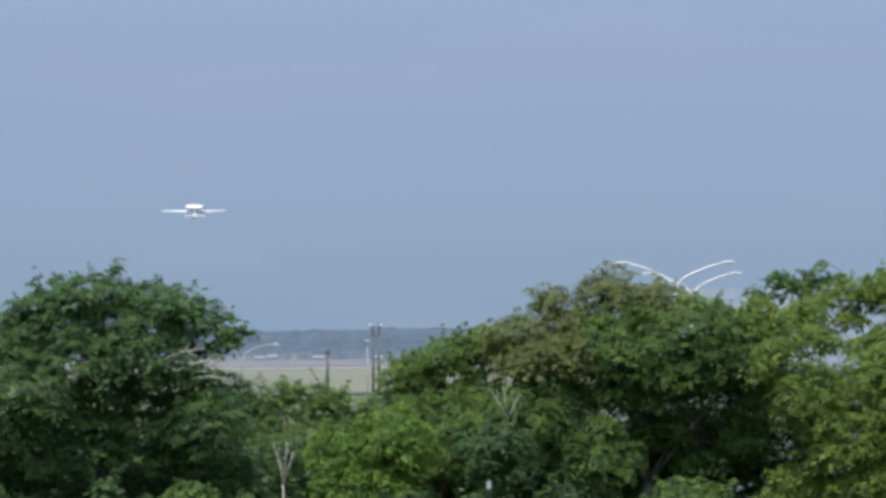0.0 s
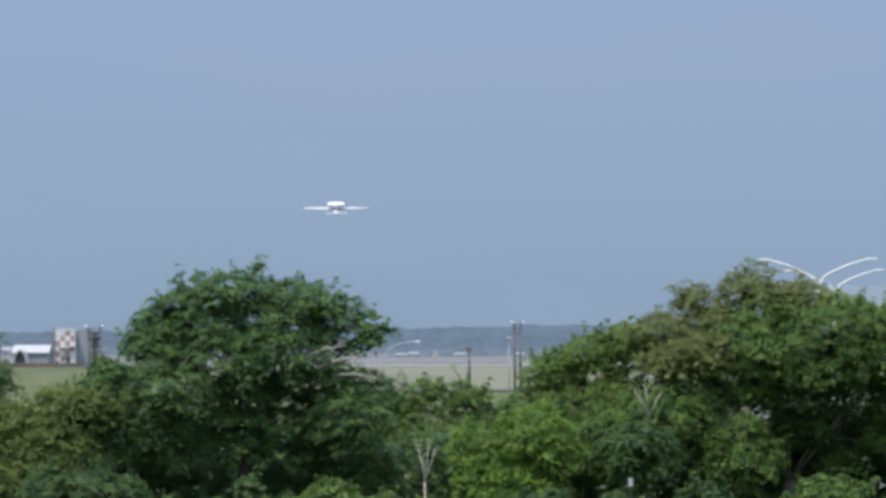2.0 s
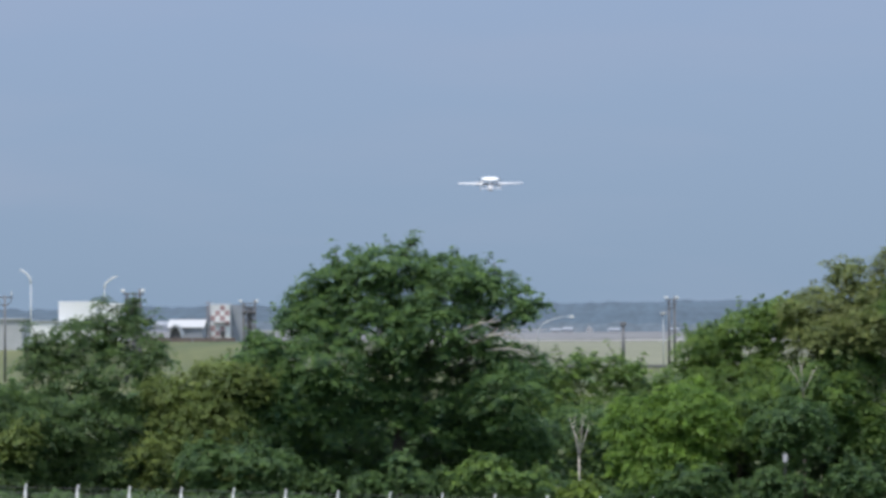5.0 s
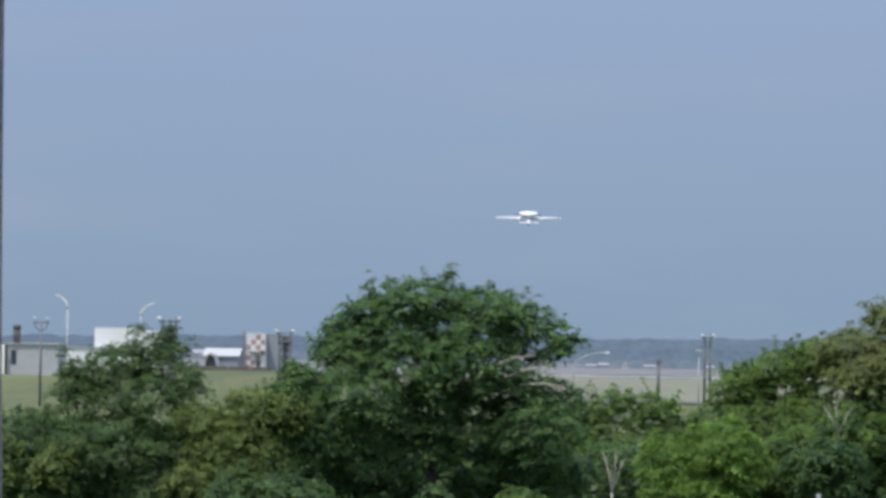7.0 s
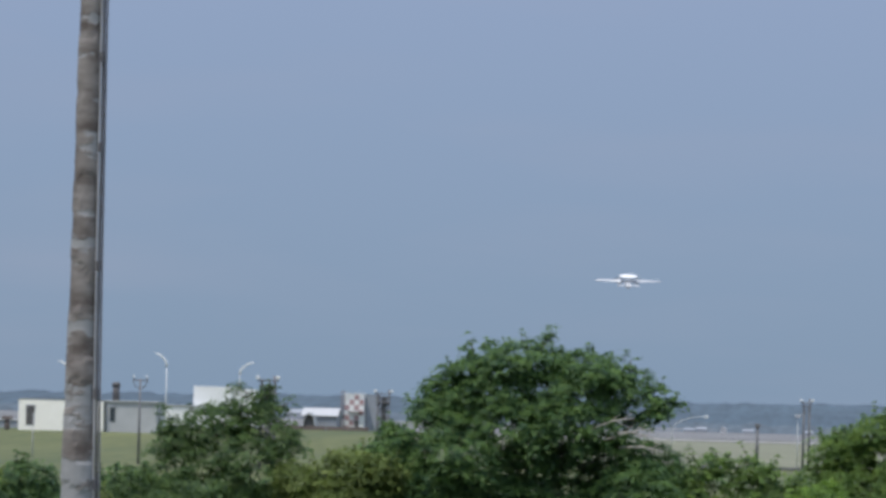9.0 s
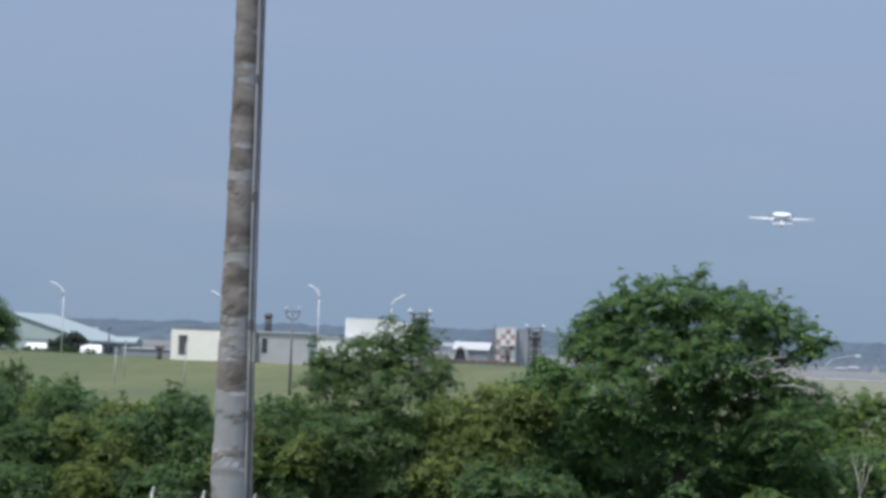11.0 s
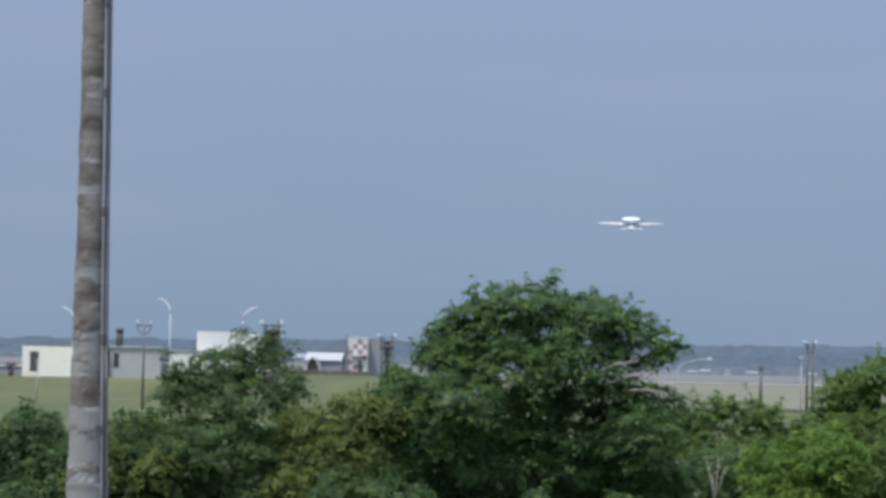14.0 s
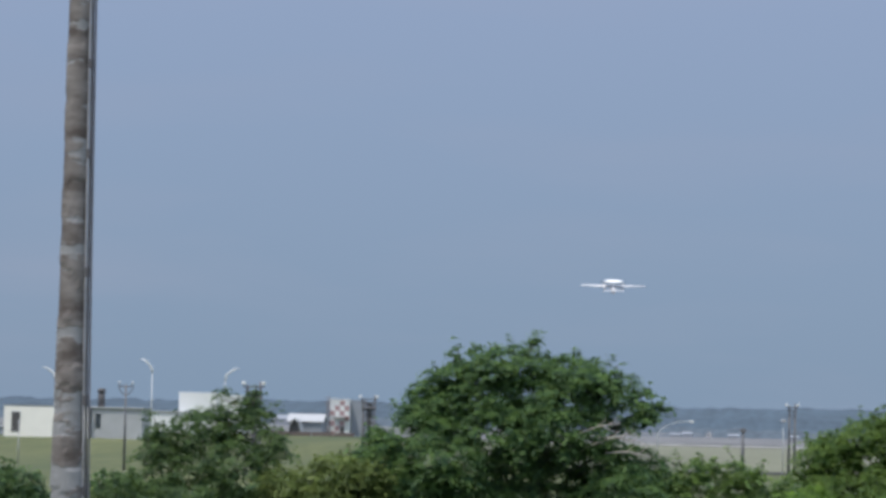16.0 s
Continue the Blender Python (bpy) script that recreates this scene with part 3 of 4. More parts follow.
tree("broadleaf_tree", 169, [(17.2, 9.8, 1.7, 0.6, 2.8), (19.2, 9.7, 1.5, 0.7, 2.6), (18.2, 9.0, 1.6, 0.9, 2.0), (17.0, 9.1, 1.9, 1.0, 2.6), (15.0, 9.7, 1.5, 0.8, 2.8), (21.3, 6.7, 2.0, 1.4), (20.6, 4.4, 2.3, 1.8), (23.1, 6.4, 2.0, 2.5), (22.4, 3.7, 2.0, 1.6), (18.9, 6.3, 1.6, 1.6), (17.8, 7.8, 1.5, 1.0), (19.4, 8.6, 1.2, 0.8), (22.0, 8.0, 1.0, 0.5), (21.5, 2.4, 2.6, 1.2), (18.6, 2.6, 1.8, 1.2, -0.6)],
     M_LEAF_YELLOW, "yellow-green tree with loose boughs", trunk=0.18, seed=18)
tree("bush", 169, [(-16.4, 5.9, 1.7, 1.2), (-16.9, 4.5, 2.0, 1.4), (-18.0, 4.2, 1.4, 1.1), (-17.5, 2.8, 2.8, 1.8), (-15.2, 5.8, 1.2, 0.9), (-18.6, 5.6, 1.2, 0.9)],
     M_LEAF_PALE, "yellowish bush between two darker trees", "bush", 0.1, seed=19)
tree("small_tree", 171, [(-22.2, 7.6, 1.7, 1.3), (-20.6, 8.0, 1.5, 1.3), (-23.4, 7.2, 1.3, 0.9), (-21.0, 6.0, 2.6, 1.6), (-22.4, 4.6, 3.2, 1.6), (-20.4, 8.5, 0.9, 0.5), (-19.2, 7.0, 1.1, 1.0), (-24.0, 6.4, 1.2, 1.0), (-24.1, 7.6, 0.8, 0.5), (-21.5, 2.6, 3.0, 1.6)],
     M_LEAF_DULL, "small open-topped tree with dark leaves and thin sprigs", trunk=0.14, seed=20, dense=10, core=3,
     sprigs=[(-21.5, 9.5), (-21.9, 9.4), (-20.1, 9.7), (-20.3, 9.3), (-19.2, 8.8), (-23.0, 8.5), (-24.4, 8.5)])
tree("bush", 168, [(-25.2, 5.0, 1.5, 1.0), (-23.8, 4.1, 1.8, 1.1), (-25.6, 3.7, 1.8, 1.1), (-25.0, 2.2, 2.2, 1.2)], M_LEAF_DULL, "loose olive-green bush beside the pole", "bush", 0.08, seed=21)
tree("bush", 168, [(-29.2, 5.1, 1.5, 1.0), (-30.9, 4.3, 1.6, 1.1), (-28.6, 3.7, 1.8, 1.1), (-32.5, 3.7, 1.7, 0.9), (-29.8, 5.9, 0.6, 0.3), (-30.0, 2.2, 3.0, 1.3)],
     M_LEAF_DARK, "spreading green bush with pale leaf tips", "bush", 0.08, seed=22)
tree("bush", 168, [(-34.3, 5.3, 1.4, 1.1), (-35.3, 3.8, 2.0, 1.4), (-36.2, 3.2, 1.8, 1.1), (-37.2, 5.2, 1.4, 1.1), (-35.5, 2.0, 3.0, 1.3)],
     M_LEAF_DARK, "dark green bush on the meadow's edge", "bush", 0.08, seed=23)
tree("broadleaf_tree", 176, [(-39.3, 8.5, 1.5, 1.3), (-40.3, 8.85, 1.7, 1.4), (-38.6, 8.1, 0.8, 0.8), (-40.0, 7.0, 1.2, 1.4), (-40.9, 7.5, 1.7, 1.9), (-39.9, 5.1, 1.4, 1.7), (-38.9, 4.2, 1.4, 1.2)],
     M_LEAF_DARK, "tall dark green tree at the end of the row", trunk=0.2, seed=24)
tree("bush", 175.6, [(13.0, 4.6, 3.4, 2.6), (17.0, 5.0, 3.0, 2.8), (9.0, 4.6, 3.0, 2.2), (20.5, 4.8, 2.6, 2.8), (24.0, 4.0, 2.4, 3.0)], M_LEAF_DARK, "shaded bush filling the hollow between trunks", "bush", 0.08, seed=25, dense=9, core=8)
tree("bush", 177, [(-18.5, 4.6, 1.8, 1.5), (-15.8, 4.4, 1.8, 1.6), (-19.8, 5.2, 1.4, 1.2)], M_LEAF_PALE, "green bush between the small tree and the large one", "bush", 0.08, seed=26)
tree("bush", 174, [(-27.0, 4.6, 1.6, 1.1), (-27.2, 3.0, 2.2, 1.6), (-25.6, 4.9, 1.2, 1.0)], M_LEAF_DARK, "green bush behind the pole", "bush", 0.08, seed=27)
tree("bush", 175, [(-33.2, 4.4, 1.6, 1.2), (-31.8, 4.9, 1.0, 0.7), (-36.4, 4.6, 1.8, 1.2), (-34.5, 3.0, 3.0, 1.6)], M_LEAF_PALE, "olive-yellow bush on the meadow's edge", "bush", 0.08, seed=28)
tree("shrub", 190, [(-40.8, 6.4, 0.9, 0.35), (-41.6, 6.1, 0.8, 0.4), (-41.0, 4.8, 1.3, 1.2), (-42.0, 3.0, 1.6, 1.6)], M_LEAF_DULL, "olive shrub at the foot of a tall tree", "shrub", 0.06, seed=29)
tree("bush", 166.2, [(-31.8, 3.5, 1.3, 0.8), (-33.5, 4.3, 1.0, 0.7), (-32.6, 2.4, 1.8, 0.9)], M_LEAF_PALE, "yellow-green bush in front of darker ones", "bush", 0.06, seed=30)
tree("bush", 166.4, [(-26.4, 4.4, 0.9, 0.7), (-26.8, 3.2, 1.4, 1.0), (-24.2, 3.6, 1.2, 0.8)], M_LEAF_PALE, "yellow-green bush beside the pole", "bush", 0.06, seed=31)
SHRUBS = [
    (164, [(-14.7, 2.9, 2.3, 0.8), (-16.6, 2.9, 1.5, 0.9), (-15.5, 1.6, 2.2, 0.9)], M_LEAF_DARK),
    (164, [(-5.6, 2.4, 1.6, 0.8), (-4.1, 2.2, 1.3, 0.7)], M_LEAF_MID),
    (164, [(13.9, 2.4, 1.9, 0.9), (12.6, 1.9, 1.3, 0.7)], M_LEAF_MID),
    (163.5, [(16.3, 1.7, 1.0, 0.5)], M_LEAF_YELLOW),
    (164.5, [(2.5, 2.1, 1.9, 0.8), (5.6, 2.0, 1.8, 0.9), (8.7, 2.2, 1.5, 0.9), (6.4, 4.1, 1.8, 1.4)], M_LEAF_DARK),
    (163.5, [(-8.8, 2.8, 0.8, 0.7), (-10.0, 2.0, 1.3, 0.6)], M_LEAF_DARK),
    (163.5, [(-1.9, 1.8, 1.2, 0.5)], M_LEAF_YELLOW),
]
for i, (y, lumps, m) in enumerate(SHRUBS):
    tree("shrub", y, lumps, m, "low leafy shrub growing against the fence", "shrub", 0.05, leaf=0.13, pad=(0.24, 0.5), seed=40 + i, group="shrubs along the fence")


def undergrowth(name, y, x0, x1, top, leaves, seed, label, dense=40, leaf=0.17):
    """A continuous low thicket, too dense to count."""
    rng = np.random.default_rng(seed)
    pads = []
    for _ in range(int((x1 - x0) * dense)):
        x = rng.uniform(x0, x1)
        g = ground_z(x, y)
        z = g + rng.uniform(0.2, top * (0.85 + 0.35 * noise.noise((x * 0.35, seed, 0))))
        pads.append((np.array([x, y + rng.uniform(-1.2, 1.2), z]), np.array([0, -0.4, 0.6]), rng.uniform(0.25, 0.55)))
    ob = new(name, leaf_mesh(name, pads, rng, leaf, 26))
    ob.data.materials.append(leaves)
    return tagged(ob, label, "undergrowth", kind="stuff")


undergrowth("undergrowth", 169.6, -42, 26, 2.6, M_LEAF_DARK, 71, "dense dark green thicket under the trees")
undergrowth("undergrowth", 176, -42, 26, 5.6, M_LEAF_DARK, 72, "dense shaded thicket behind the trees", 70, 0.27)
undergrowth("undergrowth", 186, -42, 26, 5.0, M_LEAF_DARK, 74, "thicket on the far side of the row of trees", 45, 0.30)
undergrowth("undergrowth", 163.2, -26, 24, 1.5, M_LEAF_DARK, 73, "weeds and climbing leaves behind the fence")


def bare_tree(x, y, z0, fork_z, tips, r, label, bark):
    g = ground_z(x, y)
    root = thing("bare_tree", x, y, g, label, "tree")
    fork = Vector((0.0, 0, fork_z - g))
    part("trunk", tubed([(0.1, 0, z0 - g), (0.04, 0.03, (z0 + fork_z) / 2 - g), fork], r * 1.2, r, 8), bark, root, smooth=True)
    for tx, tz in tips:
        e = Vector((tx - x, 0.1, tz - g))
        bm = tubed([fork, fork.lerp(e, 0.5) + Vector((0.04, 0, 0.02)), e], r * 0.75, r * 0.25, 6)
        tube(bm, [fork.lerp(e, 0.6), fork.lerp(e, 0.9) + Vector((0.18, 0.1, 0.22))], r * 0.4, r * 0.12, 5)
        part("branch", bm, M_BARK_PALE, root, smooth=True)


bare_tree(-2.0, 163.7, 0.0, 3.2, [(-2.35, 4.75), (-1.85, 4.85), (-2.15, 4.2), (-1.6, 4.5)], 0.032, "pale leafless trunk with a forked top", M_BARK_PALE)
bare_tree(6.9, 168.6, 0.0, 5.6, [(6.3, 6.7), (7.35, 6.5), (6.75, 6.9)], 0.04, "pale dead branches among the leaves", M_BARK)

big = next(o for o in scene.objects if o.name == "broadleaf_tree")
for k, (x, z, ex, ez) in enumerate([(-6.6, 7.5, -4.5, 8.1), (-6.2, 7.9, -4.2, 7.7), (-5.8, 7.3, -4.0, 7.2), (-7.0, 8.0, -5.2, 8.5)]):
    ox, oz = big.location.x, big.location.z
    a, e = Vector((x - ox, -1.9, z - oz)), Vector((ex - ox, -2.3, ez - oz))
    twig = tubed([a, a.lerp(e, 0.5) + Vector((0, -0.1, 0.12)), e], 0.05, 0.018, 6)
    for u, dx, dz in ((0.45, 0.4, 0.35), (0.6, 0.5, -0.25), (0.75, 0.35, 0.25)):
        q = a.lerp(e, u) + Vector((0, -0.05, 0.08))
        tube(twig, [q, q + Vector((dx, -0.1, dz))], 0.022, 0.008, 5)
    part("dead_branch", twig, M_BARK_PALE, big, "pale leafless branch", smooth=True)


def small_sign(x, y, z):
    g = ground_z(x, y)
    root = thing("sign", x, y, g, "small plain white plate on a thin post", "sign")
    part("post", tubed([(0, 0.03, -0.1), (0, 0.03, z - g)], 0.018, 0.018, 8), M_DARK, root)
    part("plate", boxed(0, -0.02, z - g, 0.17, 0.02, 0.32, 0.006), M_SHEET, root)


small_sign(5.97, 163.2, 3.15)

# ---------------- fence and bus ----------------
def build_fence():
    y = 161.0
    fence = thing("fence", 0, y, 0, "wire fence with white posts along the thicket", "fence")
    post = None
    for i in range(-14, 14):
        x = i * 2.0 - 1.2
        g = ground_z(x, y)
        if post is None:
            bm = bmesh.new()
            box(bm, 0, 0, 0.72, 0.11, 0.11, 1.46, 0.012)
            tube(bm, [(0, 0, 1.42), (0.01, 0.0, 1.55), (0.05, -0.04, 1.72)], 0.045, 0.04, 8)
            post = part("post", bm, M_WHITE, fence, smooth=False)
            post.location = (x, 0, g)
        else:
            o = post.copy()
            scene.collection.objects.link(o)
            o.location = (x, 0, g)
    for k, h in enumerate((0.3, 0.75, 1.15, 1.4, 1.6)):
        bm = tubed([(x, 0.02 * math.sin(x), ground_z(x, y) + h - 0.03 * abs(math.sin(x * 1.57))) for x in np.arange(-29.2, 26.3, 1.0)], 0.007, 0.007, 5)
        part("wire", bm, M_RUST, fence)
    bm = bmesh.new()
    for x in np.arange(-29, 25.5, 0.25):
        g = ground_z(x, y)
        for s in (-1, 1):
            tube(bm, [(x, 0.015, g + 0.05), (x + s * 1.3, 0.015, g + 1.4)], 0.004, 0.004, 3)
    tagged(part("wire_mesh", bm, M_RUST, fence), kind="stuff")


build_fence()


def build_bus():
    """White minibus, parked broadside."""
    y, x0, L, H, W = 131.0, -15.3, 6.6, 2.69, 2.0
    g = ground_z(-12, y)
    bus = thing("minibus", x0 + L / 2, y, g, "white minibus parked on the road in front of the fence", "minibus")
    H = H - g
    prof = [(-L / 2, 0.35), (L / 2, 0.35), (L / 2 + 0.02, 1.1), (L / 2 - 0.15, 1.35), (L / 2 - 0.75, H - 0.22), (L / 2 - 1.05, H - 0.06), (L / 2 - 1.6, H), (-L / 2 + 0.3, H), (-L / 2 + 0.06, H - 0.12), (-L / 2, H - 0.4)]
    bm = bmesh.new()
    rings = [[(x * (1 if abs(w) < 0.95 else 0.995), w * W / 2 * (1 if z < 1.3 else 0.92), z - (0.03 if abs(w) > 0.95 else 0)) for x, z in prof] for w in (-1, -0.9, 0.9, 1)]
    loft(bm, rings)
    part("body", bm, M_WHITE, bus)
    for s in (-1, 1):
        for k in range(4):
            part("window", boxed(-2.3 + k * 1.25, s * (W / 2 * 0.955), 1.65, 1.1, 0.05, 0.6, 0.02), M_GLASS, bus)
        for wx in (-2.1, 2.1):
            w = part("wheel", tubed([(wx, s * 0.72, 0.36), (wx, s * 0.96, 0.36)], 0.36, 0.36, 20), M_BLACK, bus)
            part("rim", tubed([(wx, s * 0.95, 0.36), (wx, s * 0.975, 0.36)], 0.2, 0.2, 16), M_GALV, w)
    part("windscreen", boxed(L / 2 - 0.4, 0, 1.75, 0.1, 1.6, 0.6, 0.02), M_GLASS, bus)


build_bus()

# ---------------- utility pole ----------------
def build_pole():
    x, y = -7.192, 44.0
    g = ground_z(x, y)
    root = thing("utility_pole", x, y, g, "weathered grey pole with brown stained bands and a cable duct", "utility pole")
    rng = np.random.default_rng(5)
    bm = bmesh.new()
    rings = []
    n = 28
    zz = np.arange(-0.3, 14.6, 0.05)
    for z in zz:
        base = 0.5 * np.interp(z, [0, 6.7, 8.5, 9.7, 12.3, 14.5], [0.46, 0.365, 0.30, 0.27, 0.228, 0.215])
        rings.append([])
        for k in range(n):
            a = 2 * math.pi * k / n
            band = noise.noise((math.cos(a) * 0.5, math.sin(a) * 0.5, z * 2.6))
            r = base * (1 + 0.045 * (1 if band > 0.02 else -0.7) + 0.018 * noise.noise((math.cos(a) * 2, math.sin(a) * 2, z * 9)))
            rings[-1].append((math.cos(a) * r, math.sin(a) * r, z))
    loft(bm, rings)
    part("shaft", bm, M_POLE, root)
    def edge(z):
        return 0.5 * float(np.interp(z, [0, 6.7, 8.5, 9.7, 12.3, 14.5], [0.46, 0.365, 0.30, 0.27, 0.228, 0.215]))
    part("cable_duct", tubed([(edge(z) + 0.036 + 0.002 * math.sin(z * 1.3), -0.03, z) for z in np.arange(0, 14.5, 0.4)], 0.015, 0.015, 8), M_DUCT, root, smooth=True)
    part("conduit", tubed([(edge(z) + 0.062, 0.0, z) for z in np.arange(0, 14.5, 0.4)], 0.013, 0.013, 8), M_DUCT_GREY, root, smooth=True)
    for z in (7.4, 8.35, 9.7, 10.95, 11.9):
        part("strap", tubed([(edge(z) + 0.020, -0.03, z - 0.05), (edge(z) + 0.020, -0.03, z + 0.05)], 0.034, 0.034, 8), M_DUCT, root)
    part("cable", tubed([(edge(z) + 0.010, -0.05, z) for z in np.arange(0, 14.5, 0.4)], 0.012, 0.012, 6), M_DUCT_PALE, root, smooth=True)


build_pole()

# ---------------- street lamps and masts ----------------
def street_lamp(x, y, top, arm, rz, label, r=0.055, single=False, rise=1.0):
    g = ground_z(x, y)
    root = thing("street_lamp", x, y, g, label, "street lamp", "street lamps", rz)
    H = top - g
    part("column", tubed([(0, 0, -0.2), (0, 0, H * 0.5), (0, 0, H - 1.25 * rise)], 0.12, 0.06, 10), M_WHITE, root, smooth=True)
    for s in ((-1,) if single else (-1, 1)):
        pts = [(0, 0, H - 1.3 * rise), (s * 0.04 * arm, 0, H - 0.95 * rise), (s * 0.16 * arm, 0, H - 0.66 * rise), (s * 0.36 * arm, 0, H - 0.44 * rise), (s * 0.7 * arm, 0, H - 0.16 * rise), (s * arm, 0, H)]
        a = part("arm", tubed(pts, r, r * 0.7, 8), M_WHITE, root, smooth=True)
        bm = bmesh.new()
        box(bm, s * (arm + 0.22), 0, H + 0.02, 0.5, 0.22, 0.11, 0.04)
        part("lamp_head", bm, M_WHITE, a)


street_lamp(14.3, 176, 11.95, 2.0, 0, "white double-armed street lamp behind the trees")
street_lamp(17.9, 210, 12.1, 2.0, 0, "white double-armed street lamp farther along the road")
street_lamp(-94.55, 663, 17.1, 1.5, 12, "white street lamp with one raised arm on the airfield road", 0.18, True, 1.6)
street_lamp(-135.8, 663, 16.0, 1.9, 12, "white street lamp with one raised arm near the hangar", 0.18, True, 1.5)
street_lamp(-116.2, 700, 15.9, 1.7, 12, "white street lamp with one arm behind the cream building", 0.18, True, 1.4)
street_lamp(-100.0, 800, 17.6, 2.3, 170, "white street lamp with one long arm beside the white block", 0.18, True, 1.8)


def gooseneck(x, y, reach, top):
    g = ground_z(x, y)
    root = thing("street_lamp", x, y, g, "grey lamp post with a long curved neck", "street lamp", "street lamps")
    H = top - g
    pts = [(0, 0, -0.2), (0, 0, H * 0.45)] + [(reach * (1 - math.cos(a)), 0, H * 0.45 + H * 0.55 * math.sin(a)) for a in np.linspace(0.15, math.pi / 2, 9)]
    part("column", tubed(pts, 0.08, 0.05, 8), M_GALV, root, smooth=True)
    part("lamp_head", boxed(reach + 0.3, 0, H, 0.8, 0.4, 0.3, 0.08), M_WHITE, root)


gooseneck(-15.2, 700, 5.3, 9.4)


def twin_mast(x, y, top, gap, label, lamps=3, lattice=False):
    """Two posts with crossarms and floodlights; a lattice mast has braces between its posts."""
    g = ground_z(x, y)
    root = thing("light_mast", x, y, g, label, "light mast", "light masts")
    H = top - g
    for s in (-1, 1):
        part("post", tubed([(s * gap / 2, 0, -0.2), (s * gap / 2, 0, H + (0.35 if s > 0 else 0.0))], 0.19, 0.13, 8), M_RUST, root, smooth=True)
    for k in range(3):
        part("crossarm", boxed(0, -0.16, H - 0.15 - 0.5 * k, gap + 0.8 - 0.25 * k, 0.1, 0.14), M_RUST, root)
    for k in range(lamps):
        fx = (k - (lamps - 1) / 2) * (gap + 0.7) / max(1, lamps - 1) - (0.5 if lamps == 1 else 0)
        lamp = part("floodlight", boxed(fx, -0.3, H + 0.2, 0.36, 0.35, 0.3, 0.06), M_WHITE, root)
        part("bracket", boxed(fx, -0.1, H + 0.02, 0.08, 0.3, 0.12), M_DARK, lamp)
    for k in range(7):
        z = H * (0.16 + 0.11 * k)
        part("rung", boxed(0, 0, z, gap, 0.06, 0.07), M_RUST, root)
        if lattice:
            for s in (-1, 1):
                part("brace", tubed([(-s * gap / 2, 0.02 * s, z), (s * gap / 2, 0.02 * s, z + H * 0.11)], 0.07, 0.07, 6), M_RUST, root)
    if lattice:
        part("platform", boxed(0, 0, H - 1.3, gap + 0.5, 0.9, 0.16, 0.03), M_RUST, root)
        part("cable_tray", boxed(0.1, 0.1, H * 0.5, gap * 0.45, 0.12, H * 0.86, 0.02), M_DARK, root)


twin_mast(5.40, 541, 11.4, 0.72, "twin-post light mast with white floodlights", 2)
lamp_box = thing("floodlight_box", 4.3, 540.6, ground_z(4.3, 540.6), "white lamp box on a slim post beside the light mast", "floodlight")
part("post", tubed([(0, 0, -0.2), (0, 0, 6.6)], 0.07, 0.05, 8), M_GALV, lamp_box, smooth=True)
part("lamp_head", boxed(0, -0.1, 6.75, 0.7, 0.5, 0.35, 0.08), M_SHEET, lamp_box)
twin_mast(-50.65, 560, 11.3, 1.5, "dark lattice light mast near the checkered hut", 2, True)
twin_mast(-49.6, 420, 11.6, 1.3, "lattice light mast rising behind a small tree", 2, True)


def basket_mast(x, y, top, w):
    g = ground_z(x, y)
    root = thing("antenna_mast", x, y, g, "dark slender mast with a forked bracket on top", "mast")
    H = top - g
    part("post", tubed([(0, 0, -0.2), (0, 0, H)], 0.16, 0.1, 8), M_RUST, root, smooth=True)
    part("crossarm", boxed(0, 0, H - 0.15, w, 0.12, 0.14), M_RUST, root)
    for s in (-1, 1):
        part("bracket", tubed([(0, 0, H - 1.1), (s * w * 0.32, 0, H - 0.8), (s * w * 0.48, 0, H - 0.2), (s * w * 0.44, 0, H + 0.15)], 0.06, 0.05, 6), M_RUST, root, smooth=True)
        part("insulator", tubed([(s * w * 0.44, 0, H + 0.1), (s * w * 0.44, 0, H + 0.4)], 0.09, 0.06, 8), M_WHITE, root, smooth=True)


basket_mast(-66.1, 444, 11.5, 1.6)


def small_post(x, y, top, r, material, label):
    g = ground_z(x, y)
    root = thing("post", x, y, g, label, "post", "posts on the meadow")
    part("shaft", tubed([(0, 0, -0.2), (0, 0, top - g)], r, r * 0.8, 8), material, root, smooth=True)
    part("cap", boxed(0.02, 0, top - g + 0.1, r * 3.2, r * 2.6, 0.5, 0.05), material, root)


small_post(-0.85, 560, 8.1, 0.24, M_RUST, "dark slanting marker post on the meadow")
small_post(-90.0, 470, 6.4, 0.07, M_SHEET, "thin grey post on the meadow")
small_post(-98.4, 520, 7.2, 0.07, M_SHEET, "thin grey post on the meadow")
small_post(-82.0, 470, 7.2, 0.07, M_SHEET, "thin grey post on the meadow")
small_post(-115.0, 636, 6.3, 0.45, M_BROWN, "short brown cabinet post beside the cream building")

